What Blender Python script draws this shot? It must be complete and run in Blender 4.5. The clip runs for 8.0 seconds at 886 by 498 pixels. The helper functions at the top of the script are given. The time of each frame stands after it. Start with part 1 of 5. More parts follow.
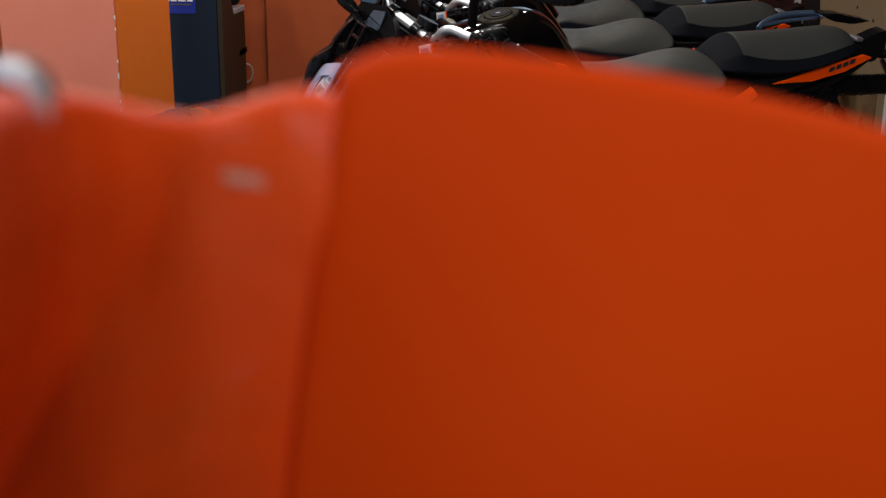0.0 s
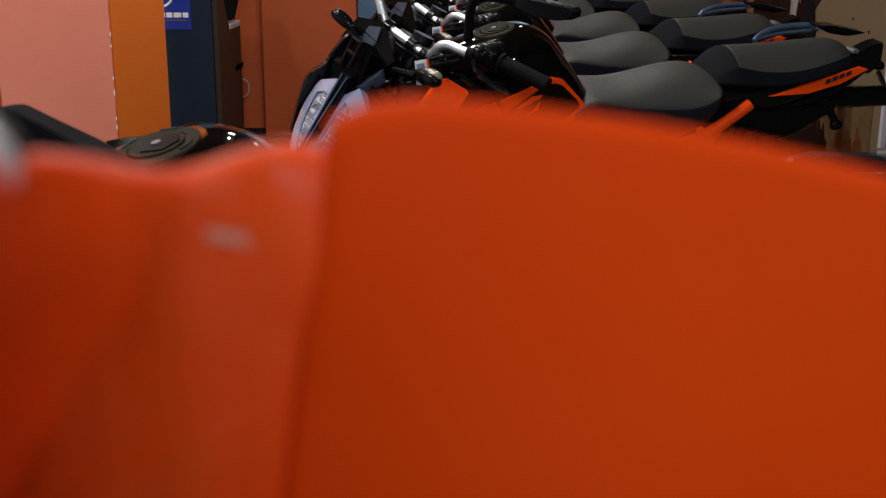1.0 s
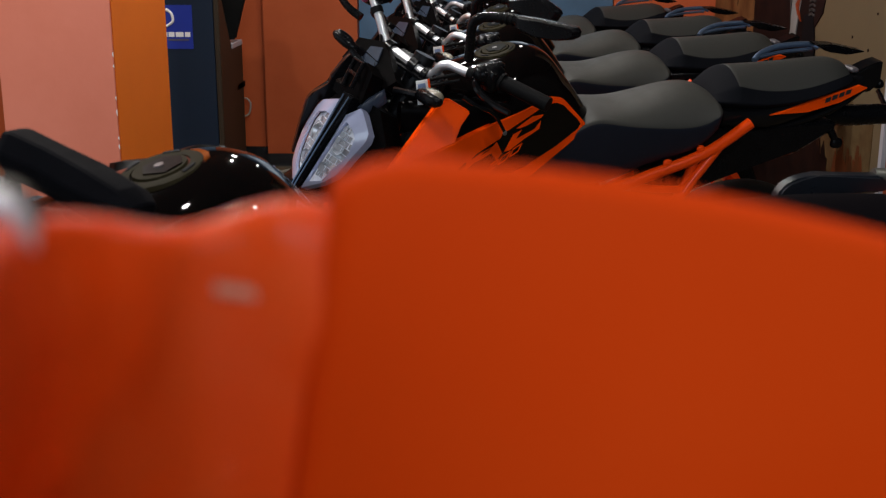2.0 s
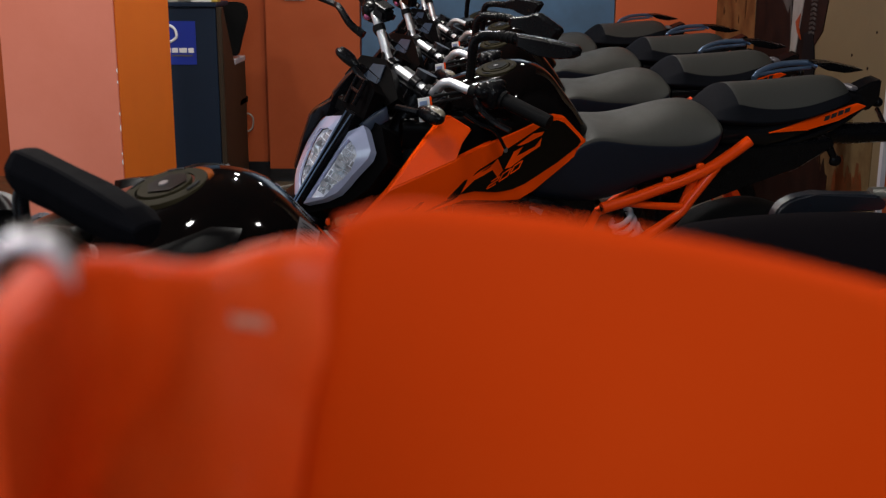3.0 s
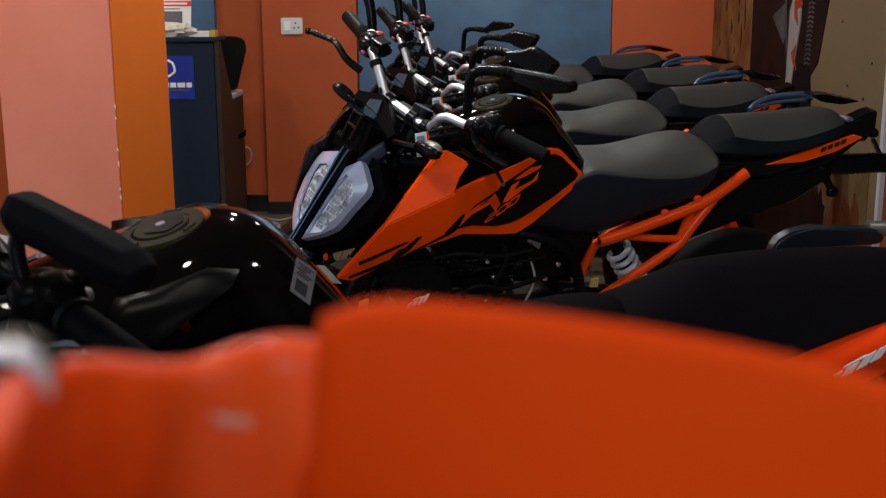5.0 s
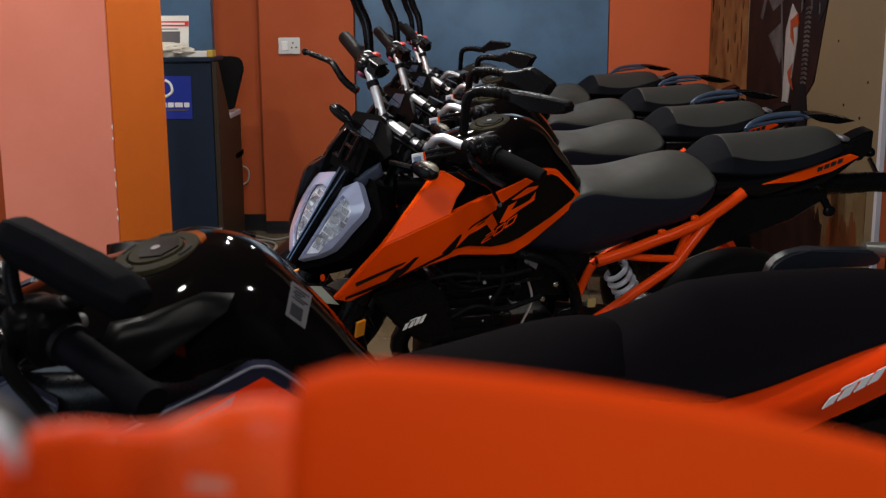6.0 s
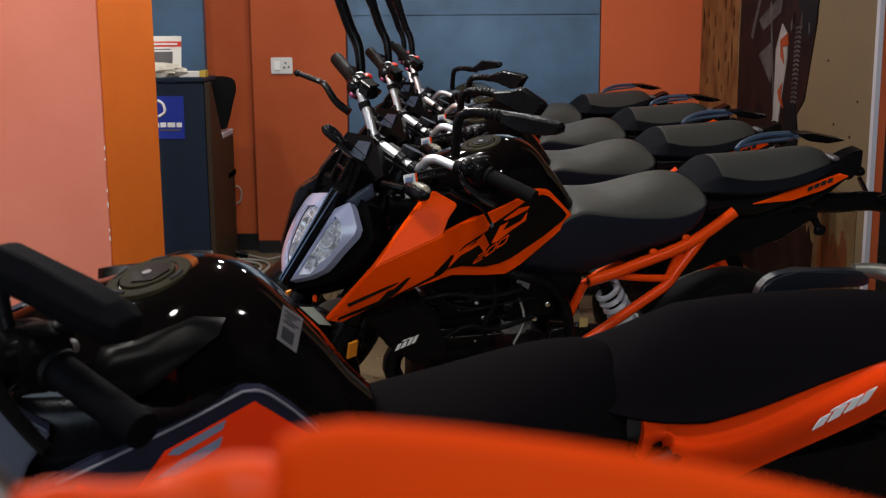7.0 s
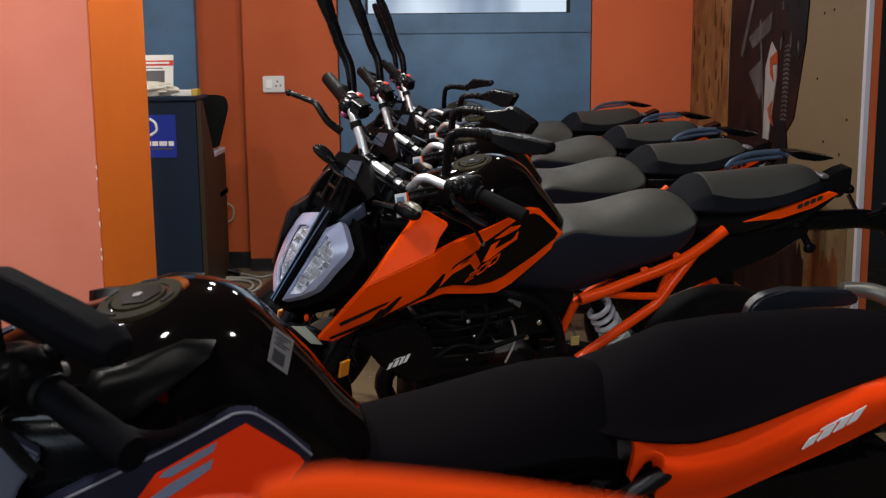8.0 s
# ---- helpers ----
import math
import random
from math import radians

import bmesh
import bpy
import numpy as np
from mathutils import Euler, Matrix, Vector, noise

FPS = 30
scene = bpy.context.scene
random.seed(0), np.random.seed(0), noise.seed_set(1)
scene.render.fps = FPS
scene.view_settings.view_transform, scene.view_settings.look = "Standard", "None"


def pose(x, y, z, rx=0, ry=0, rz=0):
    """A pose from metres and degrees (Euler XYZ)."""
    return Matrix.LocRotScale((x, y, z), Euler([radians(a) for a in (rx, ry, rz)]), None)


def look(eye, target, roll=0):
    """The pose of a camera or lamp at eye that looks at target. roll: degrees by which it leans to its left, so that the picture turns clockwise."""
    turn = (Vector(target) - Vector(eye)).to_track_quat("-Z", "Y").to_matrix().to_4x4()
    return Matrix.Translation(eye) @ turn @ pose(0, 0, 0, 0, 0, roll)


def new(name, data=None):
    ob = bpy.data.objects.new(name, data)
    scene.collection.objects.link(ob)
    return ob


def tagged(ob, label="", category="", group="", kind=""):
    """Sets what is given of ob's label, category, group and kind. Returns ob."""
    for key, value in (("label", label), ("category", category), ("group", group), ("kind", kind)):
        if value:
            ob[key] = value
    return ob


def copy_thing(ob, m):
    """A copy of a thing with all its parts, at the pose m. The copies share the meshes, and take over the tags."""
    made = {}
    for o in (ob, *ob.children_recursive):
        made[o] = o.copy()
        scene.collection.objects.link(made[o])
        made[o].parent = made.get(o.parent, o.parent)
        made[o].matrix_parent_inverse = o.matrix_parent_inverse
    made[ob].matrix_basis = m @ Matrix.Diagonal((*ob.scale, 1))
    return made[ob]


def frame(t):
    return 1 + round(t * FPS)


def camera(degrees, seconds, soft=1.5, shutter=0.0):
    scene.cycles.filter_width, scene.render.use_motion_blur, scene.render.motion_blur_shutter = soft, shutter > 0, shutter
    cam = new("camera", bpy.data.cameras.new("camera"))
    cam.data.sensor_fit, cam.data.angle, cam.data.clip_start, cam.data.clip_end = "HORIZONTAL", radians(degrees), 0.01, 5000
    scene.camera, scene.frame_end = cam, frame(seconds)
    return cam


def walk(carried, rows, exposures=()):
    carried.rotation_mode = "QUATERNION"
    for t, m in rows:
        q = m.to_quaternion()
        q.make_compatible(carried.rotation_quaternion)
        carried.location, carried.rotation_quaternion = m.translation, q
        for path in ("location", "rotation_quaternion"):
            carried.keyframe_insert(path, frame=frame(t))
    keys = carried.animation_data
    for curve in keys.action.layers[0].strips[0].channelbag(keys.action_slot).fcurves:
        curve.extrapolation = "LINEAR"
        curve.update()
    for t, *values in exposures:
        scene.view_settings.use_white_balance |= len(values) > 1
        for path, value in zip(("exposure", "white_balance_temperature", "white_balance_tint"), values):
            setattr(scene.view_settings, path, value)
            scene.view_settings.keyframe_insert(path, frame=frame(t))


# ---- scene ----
cam = camera(42.0, 8.0, soft=1.25)
PATH = [
    (0, (-0.012, 0.007, 1.256), (-0.041, 1.927, 0.696), 0.6),
    (0.5, (-0.012, 0.014, 1.257), (-0.041, 1.937, 0.706), 0.3),
    (1, (-0.012, 0.018, 1.26), (-0.037, 1.944, 0.721), 0.2),
    (1.5, (-0.012, 0.018, 1.263), (-0.039, 1.948, 0.739), 0.0),
    (3, (-0.01, -0.004, 1.275), (-0.041, 1.936, 0.789), 0.2),
    (3.5, (-0.01, -0.005, 1.277), (-0.04, 1.938, 0.805), 0.1),
    (4, (-0.01, 0.001, 1.279), (-0.041, 1.947, 0.818), 0.1),
    (4.5, (-0.009, -0.001, 1.282), (-0.041, 1.948, 0.833), -0.1),
    (6, (-0.005, 0.005, 1.291), (-0.031, 1.963, 0.886), -0.3),
    (6.5, (-0.003, 0.003, 1.295), (-0.024, 1.965, 0.905), -0.3),
    (7, (-0.002, 0.001, 1.299), (-0.016, 1.965, 0.924), -0.4),
    (7.5, (0.0, -0.002, 1.302), (-0.009, 1.965, 0.94), -0.5),
    (8, (0.001, -0.004, 1.306), (0.0, 1.966, 0.959), -0.5),
]
walk(cam, [(t, look(eye, aim, roll)) for t, eye, aim, roll in PATH],
     exposures=[(0.0, -0.30), (3.0, -0.36), (4.5, -0.36), (6.5, -0.22), (8.0, -0.08)])
cam.data.dof.use_dof = True
cam.data.dof.focus_distance = 3.2
cam.data.dof.aperture_fstop = 12.0

# ---------------------------------------------------------------- world and light
world = bpy.data.worlds.new("world")
scene.world = world
world.use_nodes = True
sky = world.node_tree.nodes.new("ShaderNodeTexSky")
sky.sky_type, sky.sun_disc = "NISHITA", False
sky.sun_elevation, sky.sun_rotation = radians(48), radians(200)
world.node_tree.links.new(sky.outputs["Color"], world.node_tree.nodes["Background"].inputs["Color"])
world.node_tree.nodes["Background"].inputs["Strength"].default_value = 0.03


def area_lamp(name, m, w, h, watts, colour):
    data = bpy.data.lights.new(name, "AREA")
    data.shape, data.size, data.size_y, data.energy, data.color = "RECTANGLE", w, h, watts, colour
    ob = new(name, data)
    ob.matrix_world = m
    return ob


# cool daylight: the end-wall window, an assumed shop front, and an added unseen side entrance
area_lamp("daylight_front", look((-0.6, -2.95, 1.80), (-0.4, 3.0, 1.2)), 3.6, 2.2, 120, (0.71, 0.86, 1.0))
area_lamp("side_fill", look((-4.1, 1.9, 1.4), (3.0, 3.2, 1.0)), 4.0, 2.6, 26, (0.80, 0.90, 1.0))
area_lamp("daylight_window", look((0.15, 6.72, 1.98), (0.15, 3.0, 0.9)), 1.1, 0.9, 1.2, (0.86, 0.93, 1.0))
# ceiling spots; the three at y < 1 are unseen, added as fill
SPOTS = [(-1.75, 2.8, 70), (-0.40, 4.2, 55), (-0.55, 5.6, 19), (0.45, 5.9, 8), (0.6, -2.4, 40), (1.7, 0.9, 32), (-0.5, 0.9, 30), (-2.4, 4.6, 26)]
for sx, sy, watts in SPOTS:
    spot = area_lamp("spot_light", look((sx, sy, 3.075), (sx, sy, 0)), 0.05 if 4 < sy < 4.4 else 0.20, 0.05, watts, (1.0, 0.96, 0.91))
    spot.data.shape = "DISK"

# ---------------------------------------------------------------- materials


def material(name, colour, rough=0.5, metal=0.0, coat=0.0, vary=0.0, scale=8.0, grain=0.0, grain_scale=300.0,
             other=None, spec=0.5, rough_vary=0.0):
    """A surface with cloudy variation towards another colour, fine relief and uneven gloss."""
    m = bpy.data.materials.new(name)
    m.use_nodes = True
    nt = m.node_tree
    b = nt.nodes["Principled BSDF"]
    b.inputs["Base Color"].default_value = (*colour, 1)
    b.inputs["Roughness"].default_value = rough
    b.inputs["Metallic"].default_value = metal
    b.inputs["Coat Weight"].default_value = coat
    b.inputs["Coat Roughness"].default_value = 0.04
    b.inputs["Specular IOR Level"].default_value = spec
    tc = nt.nodes.new("ShaderNodeTexCoord")
    if vary > 0 or rough_vary > 0:
        n = nt.nodes.new("ShaderNodeTexNoise")
        n.inputs["Scale"].default_value, n.inputs["Detail"].default_value = scale, 6
        n.inputs["Roughness"].default_value = 0.62
        nt.links.new(tc.outputs["Object"], n.inputs["Vector"])
        if vary > 0:
            mix = nt.nodes.new("ShaderNodeMix")
            mix.data_type = "RGBA"
            mix.inputs["A"].default_value = (*colour, 1)
            mix.inputs["B"].default_value = (*(other or [c * 0.6 for c in colour]), 1)
            ramp = nt.nodes.new("ShaderNodeMapRange")
            ramp.inputs["From Min"].default_value, ramp.inputs["From Max"].default_value = 0.38, 0.72
            ramp.inputs["To Max"].default_value = vary
            nt.links.new(n.outputs["Fac"], ramp.inputs["Value"])
            nt.links.new(ramp.outputs["Result"], mix.inputs["Factor"])
            nt.links.new(mix.outputs["Result"], b.inputs["Base Color"])
        if rough_vary > 0:
            rr = nt.nodes.new("ShaderNodeMapRange")
            rr.inputs["From Min"].default_value, rr.inputs["From Max"].default_value = 0.3, 0.7
            rr.inputs["To Min"].default_value = max(0.02, rough - rough_vary)
            rr.inputs["To Max"].default_value = min(1, rough + rough_vary)
            nt.links.new(n.outputs["Fac"], rr.inputs["Value"])
            nt.links.new(rr.outputs["Result"], b.inputs["Roughness"])
    if grain > 0:
        g = nt.nodes.new("ShaderNodeTexNoise")
        g.inputs["Scale"].default_value, g.inputs["Detail"].default_value = grain_scale, 3
        nt.links.new(tc.outputs["Object"], g.inputs["Vector"])
        bump = nt.nodes.new("ShaderNodeBump")
        bump.inputs["Strength"].default_value, bump.inputs["Distance"].default_value = grain, 0.002
        nt.links.new(g.outputs["Fac"], bump.inputs["Height"])
        nt.links.new(bump.outputs["Normal"], b.inputs["Normal"])
    return m


def glowing(name, colour, strength):
    m = bpy.data.materials.new(name)
    m.use_nodes = True
    b = m.node_tree.nodes["Principled BSDF"]
    b.inputs["Base Color"].default_value = (*colour, 1)
    b.inputs["Emission Color"].default_value = (*colour, 1)
    b.inputs["Emission Strength"].default_value = strength
    return m


def clear_glass(name, tint=(1, 1, 1), rough=0.02):
    m = bpy.data.materials.new(name)
    m.use_nodes = True
    b = m.node_tree.nodes["Principled BSDF"]
    b.inputs["Base Color"].default_value = (*tint, 1)
    b.inputs["Roughness"].default_value = rough
    b.inputs["Transmission Weight"].default_value = 1.0
    b.inputs["IOR"].default_value = 1.15
    return m


ORANGE = (0.88, 0.070, 0.0014)
MAT = {
    "orange": material("orange_paint", ORANGE, 0.32, coat=0.04, vary=0.10, scale=30, rough_vary=0.06, spec=0.02, other=(0.70, 0.060, 0.002)),
    "red_orange": material("red_orange_print", (0.92, 0.046, 0.007), 0.34, coat=0.05, vary=0.15, scale=20, spec=0.05, other=(0.80, 0.030, 0.008)),
    "tail_orange": material("red_tinted_orange_paint", (0.92, 0.056, 0.005), 0.30, coat=0.06, vary=0.10, scale=20, spec=0.04, other=(0.80, 0.046, 0.004)),
    "orange_film": material("orange_smooth_panel", (0.58, 0.042, 0.002), 0.62, coat=0.0, vary=0.35, scale=14, rough_vary=0.1, other=(0.60, 0.056, 0.005), spec=0.03),
    "film": material("film_covered_orange", (0.74, 0.054, 0.003), 0.42, coat=0.08, vary=0.75, scale=26, rough_vary=0.15, grain=0.5, grain_scale=90, other=(0.68, 0.085, 0.015), spec=0.12),
    "frame_orange": material("powder_coat_orange", (0.78, 0.058, 0.0015), 0.30, coat=0.40, vary=0.15, scale=60, grain=0.05, spec=0.12),
    "gloss_black": material("gloss_black_paint", (0.0022, 0.0017, 0.0017), 0.05, coat=0.10, vary=0.4, scale=40, other=(0.005, 0.0025, 0.0022), rough_vary=0.02, spec=0.16),
    "plastic": material("black_plastic", (0.0032, 0.0033, 0.0042), 0.27, vary=0.4, scale=40, spec=0.13, rough_vary=0.02),
    "satin_black": material("satin_black_cover", (0.0026, 0.0024, 0.0026), 0.33, vary=0.4, scale=40, spec=0.02, rough_vary=0.05),
    "matte_plastic": material("matte_black_plastic", (0.0034, 0.0034, 0.0046), 0.70, vary=0.4, scale=40, spec=0.025, rough_vary=0.05, grain=0.15, grain_scale=900),
    "shiny_plastic": material("smooth_black_plastic", (0.004, 0.004, 0.0048), 0.18, vary=0.3, scale=40, rough_vary=0.06, spec=0.20),
    "seat": material("seat_vinyl", (0.036, 0.0355, 0.0315), 0.56, vary=0.12, scale=18, grain=0.22, grain_scale=1400, rough_vary=0.06, spec=0.30),
    # the seat's vinyl again, with the flank's shade put into its colour
    "shaded_seat": material("shaded_seat_vinyl", (0.0062, 0.0085, 0.0165), 0.45, vary=0.3, scale=25, grain=0.2, grain_scale=1400, spec=0.25),
    # darker pillion vinyl: shade of nose and flanks put into the colour
    "shaded_pillion": material("shaded_pillion_vinyl", (0.0060, 0.0066, 0.0090), 0.70, vary=0.3, scale=25, grain=0.15, grain_scale=1400, spec=0.04),
    "pillion": material("pillion_vinyl", (0.030, 0.030, 0.0275), 0.52, vary=0.12, scale=18, grain=0.22, grain_scale=1400, spec=0.35),
    "dark_pillion": material("matte_dark_pillion_vinyl", (0.0036, 0.0029, 0.0039), 0.80, vary=0.25, scale=18, grain=0.3, grain_scale=1600, spec=0.022),
    "dark_seat": material("matte_dark_vinyl", (0.0024, 0.0019, 0.0026), 0.80, vary=0.25, scale=18, grain=0.3, grain_scale=1600, spec=0.02),
    "silver": material("anodised_aluminium", (0.78, 0.78, 0.80), 0.40, metal=0.85, vary=0.15, scale=50, rough_vary=0.08),
    "bar_silver": material("bead_blasted_aluminium", (0.62, 0.625, 0.66), 0.40, metal=0.85, vary=0.15, scale=50, rough_vary=0.08),
    "cowl_blue": material("blue_grey_satin_cowl", (0.028, 0.040, 0.066), 0.34, vary=0.5, scale=30, spec=0.25, other=(0.010, 0.014, 0.022)),
    # metal whose white highlight is put into a pale diffuse colour
    "bright_ring": material("pale_highlight_metal", (0.62, 0.62, 0.66), 0.3, metal=0.3, vary=0.15, scale=90),
    "chrome": material("polished_steel", (0.75, 0.74, 0.72), 0.12, metal=1.0),
    "steel_blue": material("satin_grab_rail", (0.15, 0.22, 0.35), 0.28, metal=0.8, vary=0.2, scale=30),
    "bronze": material("filler_cap_metal", (0.020, 0.0165, 0.008), 0.60, vary=0.4, scale=60, spec=0.03),
    "rubber": material("rubber", (0.0042, 0.0043, 0.0048), 0.50, vary=0.3, scale=60, grain=0.2, grain_scale=500, spec=0.07),
    "engine": material("cast_engine_case", (0.0065, 0.0065, 0.0078), 0.34, metal=0.4, vary=0.5, scale=30, grain=0.3, grain_scale=400, spec=0.28),
    "drl": material("daylight_lens_surround", (0.30, 0.33, 0.48), 0.25, coat=0.6, vary=0.15, scale=60),
    # reflector and facets: bright reflections put into pale, mottled colour
    "reflector": material("headlight_reflector", (0.78, 0.79, 0.82), 0.22, vary=0.8, scale=38, other=(0.30, 0.31, 0.34), grain=0.6, grain_scale=70, coat=0.6),
    "pale_facet": material("pale_reflector_facets", (0.42, 0.44, 0.47), 0.20, metal=0.6, vary=0.8, scale=60, grain=0.4, grain_scale=120),
    "dark_rail": material("dark_satin_rail", (0.010, 0.012, 0.017), 0.34, metal=0.15, vary=0.4, scale=30, rough_vary=0.08),
    "worn_rail": material("worn_grey_rail", (0.12, 0.115, 0.10), 0.42, metal=0.5, vary=0.6, scale=40, other=(0.05, 0.05, 0.05)),
    "lens": clear_glass("headlight_lens", (0.95, 0.96, 1.0)),
    "white_spring": material("white_spring_paint", (0.72, 0.74, 0.80), 0.32, coat=0.4, vary=0.2, scale=50),
    "amber": material("amber_reflector", (0.80, 0.28, 0.02), 0.2, coat=0.6),
    "red": material("red_plastic", (0.55, 0.03, 0.02), 0.35, coat=0.3),
    "dark_red": material("dark_red_plastic", (0.10, 0.014, 0.010), 0.30, coat=0.3),
    "pink": material("pink_anodised", (0.28, 0.06, 0.14), 0.4, metal=0.4),
    "white": material("white_print", (0.78, 0.78, 0.77), 0.5, vary=0.1, scale=60),
    "label_grey": material("sticker_grey", (0.085, 0.078, 0.084), 0.5, vary=0.2, scale=60),
    "lens_grey": material("smoked_grey_lens", (0.10, 0.09, 0.10), 0.3, vary=0.3, scale=60),
    "smoked_lens": material("smoked_indicator_lens", (0.20, 0.175, 0.13), 0.22, vary=0.6, scale=40, coat=0.5, other=(0.014, 0.012, 0.009)),
    "ink": material("sticker_ink", (0.022, 0.022, 0.025), 0.6, spec=0.08),
    "navy_print": material("navy_metallic_print", (0.016, 0.017, 0.034), 0.45, coat=0.06, vary=0.3, scale=40, spec=0.15),
    "silver_print": material("blue_silver_print", (0.30, 0.39, 0.60), 0.28, metal=0.5, coat=0.4, vary=0.2, scale=40),
    "grey_print": material("grey_pinstripe", (0.17, 0.165, 0.20), 0.45),
    "pale_green": material("pale_paper_tag", (0.42, 0.47, 0.40), 0.6, vary=0.2, scale=40),
    "gold": material("gold_sticker", (0.45, 0.33, 0.12), 0.45, vary=0.3, scale=80),
    "wall_orange": material("orange_wall_paint", (0.40, 0.078, 0.020),  0.60, spec=0.25, vary=0.7, scale=3.4, grain=0.12, grain_scale=90,
                            other=(0.33, 0.058, 0.014), rough_vary=0.08),
    "wall_coral": material("coral_pillar_face", (0.62, 0.190, 0.125),  0.60, spec=0.25, vary=0.7, scale=4.2, grain=0.12, grain_scale=90,
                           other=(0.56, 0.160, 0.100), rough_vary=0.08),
    "strip_coral": material("orange_coral_wall_paint", (0.54, 0.108, 0.034), 0.60, spec=0.25, vary=0.35, scale=2.2, grain=0.12, grain_scale=90, other=(0.47, 0.086, 0.026)),
    "pillar_orange": material("pillar_side_paint", (0.84, 0.185, 0.012),  0.60, spec=0.25, vary=0.35, scale=2.5, grain=0.12, grain_scale=90,
                              other=(0.70, 0.130, 0.006)),
    "slate_blue": material("slate_blue_laminate", (0.058, 0.128, 0.228), 0.40, vary=0.85, scale=4.5, grain=0.10, grain_scale=120, other=(0.044, 0.088, 0.148), rough_vary=0.12),
    "desk_blue": material("dark_blue_laminate", (0.009, 0.018, 0.036), 0.48, spec=0.2, vary=0.3, scale=4.0, rough_vary=0.08),
    "desk_brown": material("brown_laminate", (0.036, 0.025, 0.015), 0.5, spec=0.2, vary=0.4, scale=6.0),
    "sign_blue": material("blue_sign_vinyl", (0.010, 0.030, 0.30), 0.35, vary=0.15, scale=20),
    "skirting": material("black_granite_skirting", (0.012, 0.012, 0.013), 0.25, vary=0.4, scale=40),
    "floor": material("beige_floor_tile", (0.135, 0.100, 0.058), 0.22, vary=0.5, scale=3.0, other=(0.095, 0.070, 0.040), rough_vary=0.1),
    # dim lighting of the unseen ceiling put into its colour, for dark reflections
    "ceiling": material("darkened_ceiling_paint", (0.10, 0.095, 0.09), 0.8, vary=0.15, scale=2.0),
    "poster_beige": material("poster_beige_print", (0.150, 0.108, 0.062), 0.45, vary=0.5, scale=1.8, other=(0.115, 0.085, 0.052), spec=0.03),
    "poster_brown": material("poster_brown_print", (0.200, 0.090, 0.034), 0.45, vary=1.0, scale=5.5, other=(0.085, 0.028, 0.011), spec=0.03),
    "poster_tan": material("poster_tan_print", (0.135, 0.088, 0.042), 0.5, vary=1.0, scale=7, other=(0.060, 0.026, 0.010), spec=0.03),
    "poster_dark": material("poster_dark_print", (0.010, 0.0055, 0.0050), 0.55, vary=0.9, scale=7, other=(0.027, 0.0105, 0.0078), spec=0.03),
    "poster_stain": material("poster_stain_print", (0.060, 0.024, 0.010), 0.45, vary=0.6, scale=9, spec=0.03),
    "poster_rust": material("poster_rust_print", (0.120, 0.030, 0.010), 0.5, vary=0.9, scale=12, other=(0.070, 0.034, 0.014), spec=0.03),
    "poster_black": material("poster_black_print", (0.008, 0.007, 0.008), 0.5, vary=0.4, scale=8, spec=0.03),
    "poster_grey": material("poster_grey_print", (0.075, 0.066, 0.064), 0.5, vary=0.9, scale=9, other=(0.018, 0.014, 0.013), spec=0.03),
    "poster_white": material("poster_white_print", (0.27, 0.25, 0.24), 0.4, vary=0.5, scale=9, other=(0.10, 0.085, 0.08), spec=0.03),
    "poster_orange": material("poster_orange_print", (0.24, 0.040, 0.012), 0.4, vary=0.3, scale=14, spec=0.03),
    "white_trim": material("white_metal_trim", (0.42, 0.41, 0.45), 0.35, vary=0.1, scale=20),
    "dark_room": material("dark_grey_paint", (0.020, 0.021, 0.023), 0.5, vary=0.3, scale=2),
    "mesh_black": material("black_mesh_fabric", (0.005, 0.005, 0.005), 0.7, spec=0.1, vary=0.3, scale=60, grain=0.4, grain_scale=900),
    "paper": material("paper", (0.72, 0.71, 0.66), 0.7, vary=0.1, scale=30),
    "bag": material("crumpled_plastic_bag", (0.60, 0.57, 0.48), 0.35, vary=0.5, scale=30, grain=0.9, grain_scale=60,
                    other=(0.42, 0.40, 0.33)),
    "yellow": material("yellow_card", (0.55, 0.36, 0.05), 0.55, vary=0.2, scale=30),
    "pale_bar": material("pale_film_bar", (0.58, 0.34, 0.25), 0.6, vary=0.3, scale=60, spec=0.1),
    "cable": material("grey_cable", (0.30, 0.29, 0.26), 0.5),
    "window_day": glowing("frosted_daylight_pane", (0.62, 0.76, 0.95), 0.0),
    "socket": material("socket_plastic", (0.60, 0.60, 0.58), 0.4),
    "tube_light": glowing("lit_diffuser", (1.0, 0.95, 0.88), 4.0),
}


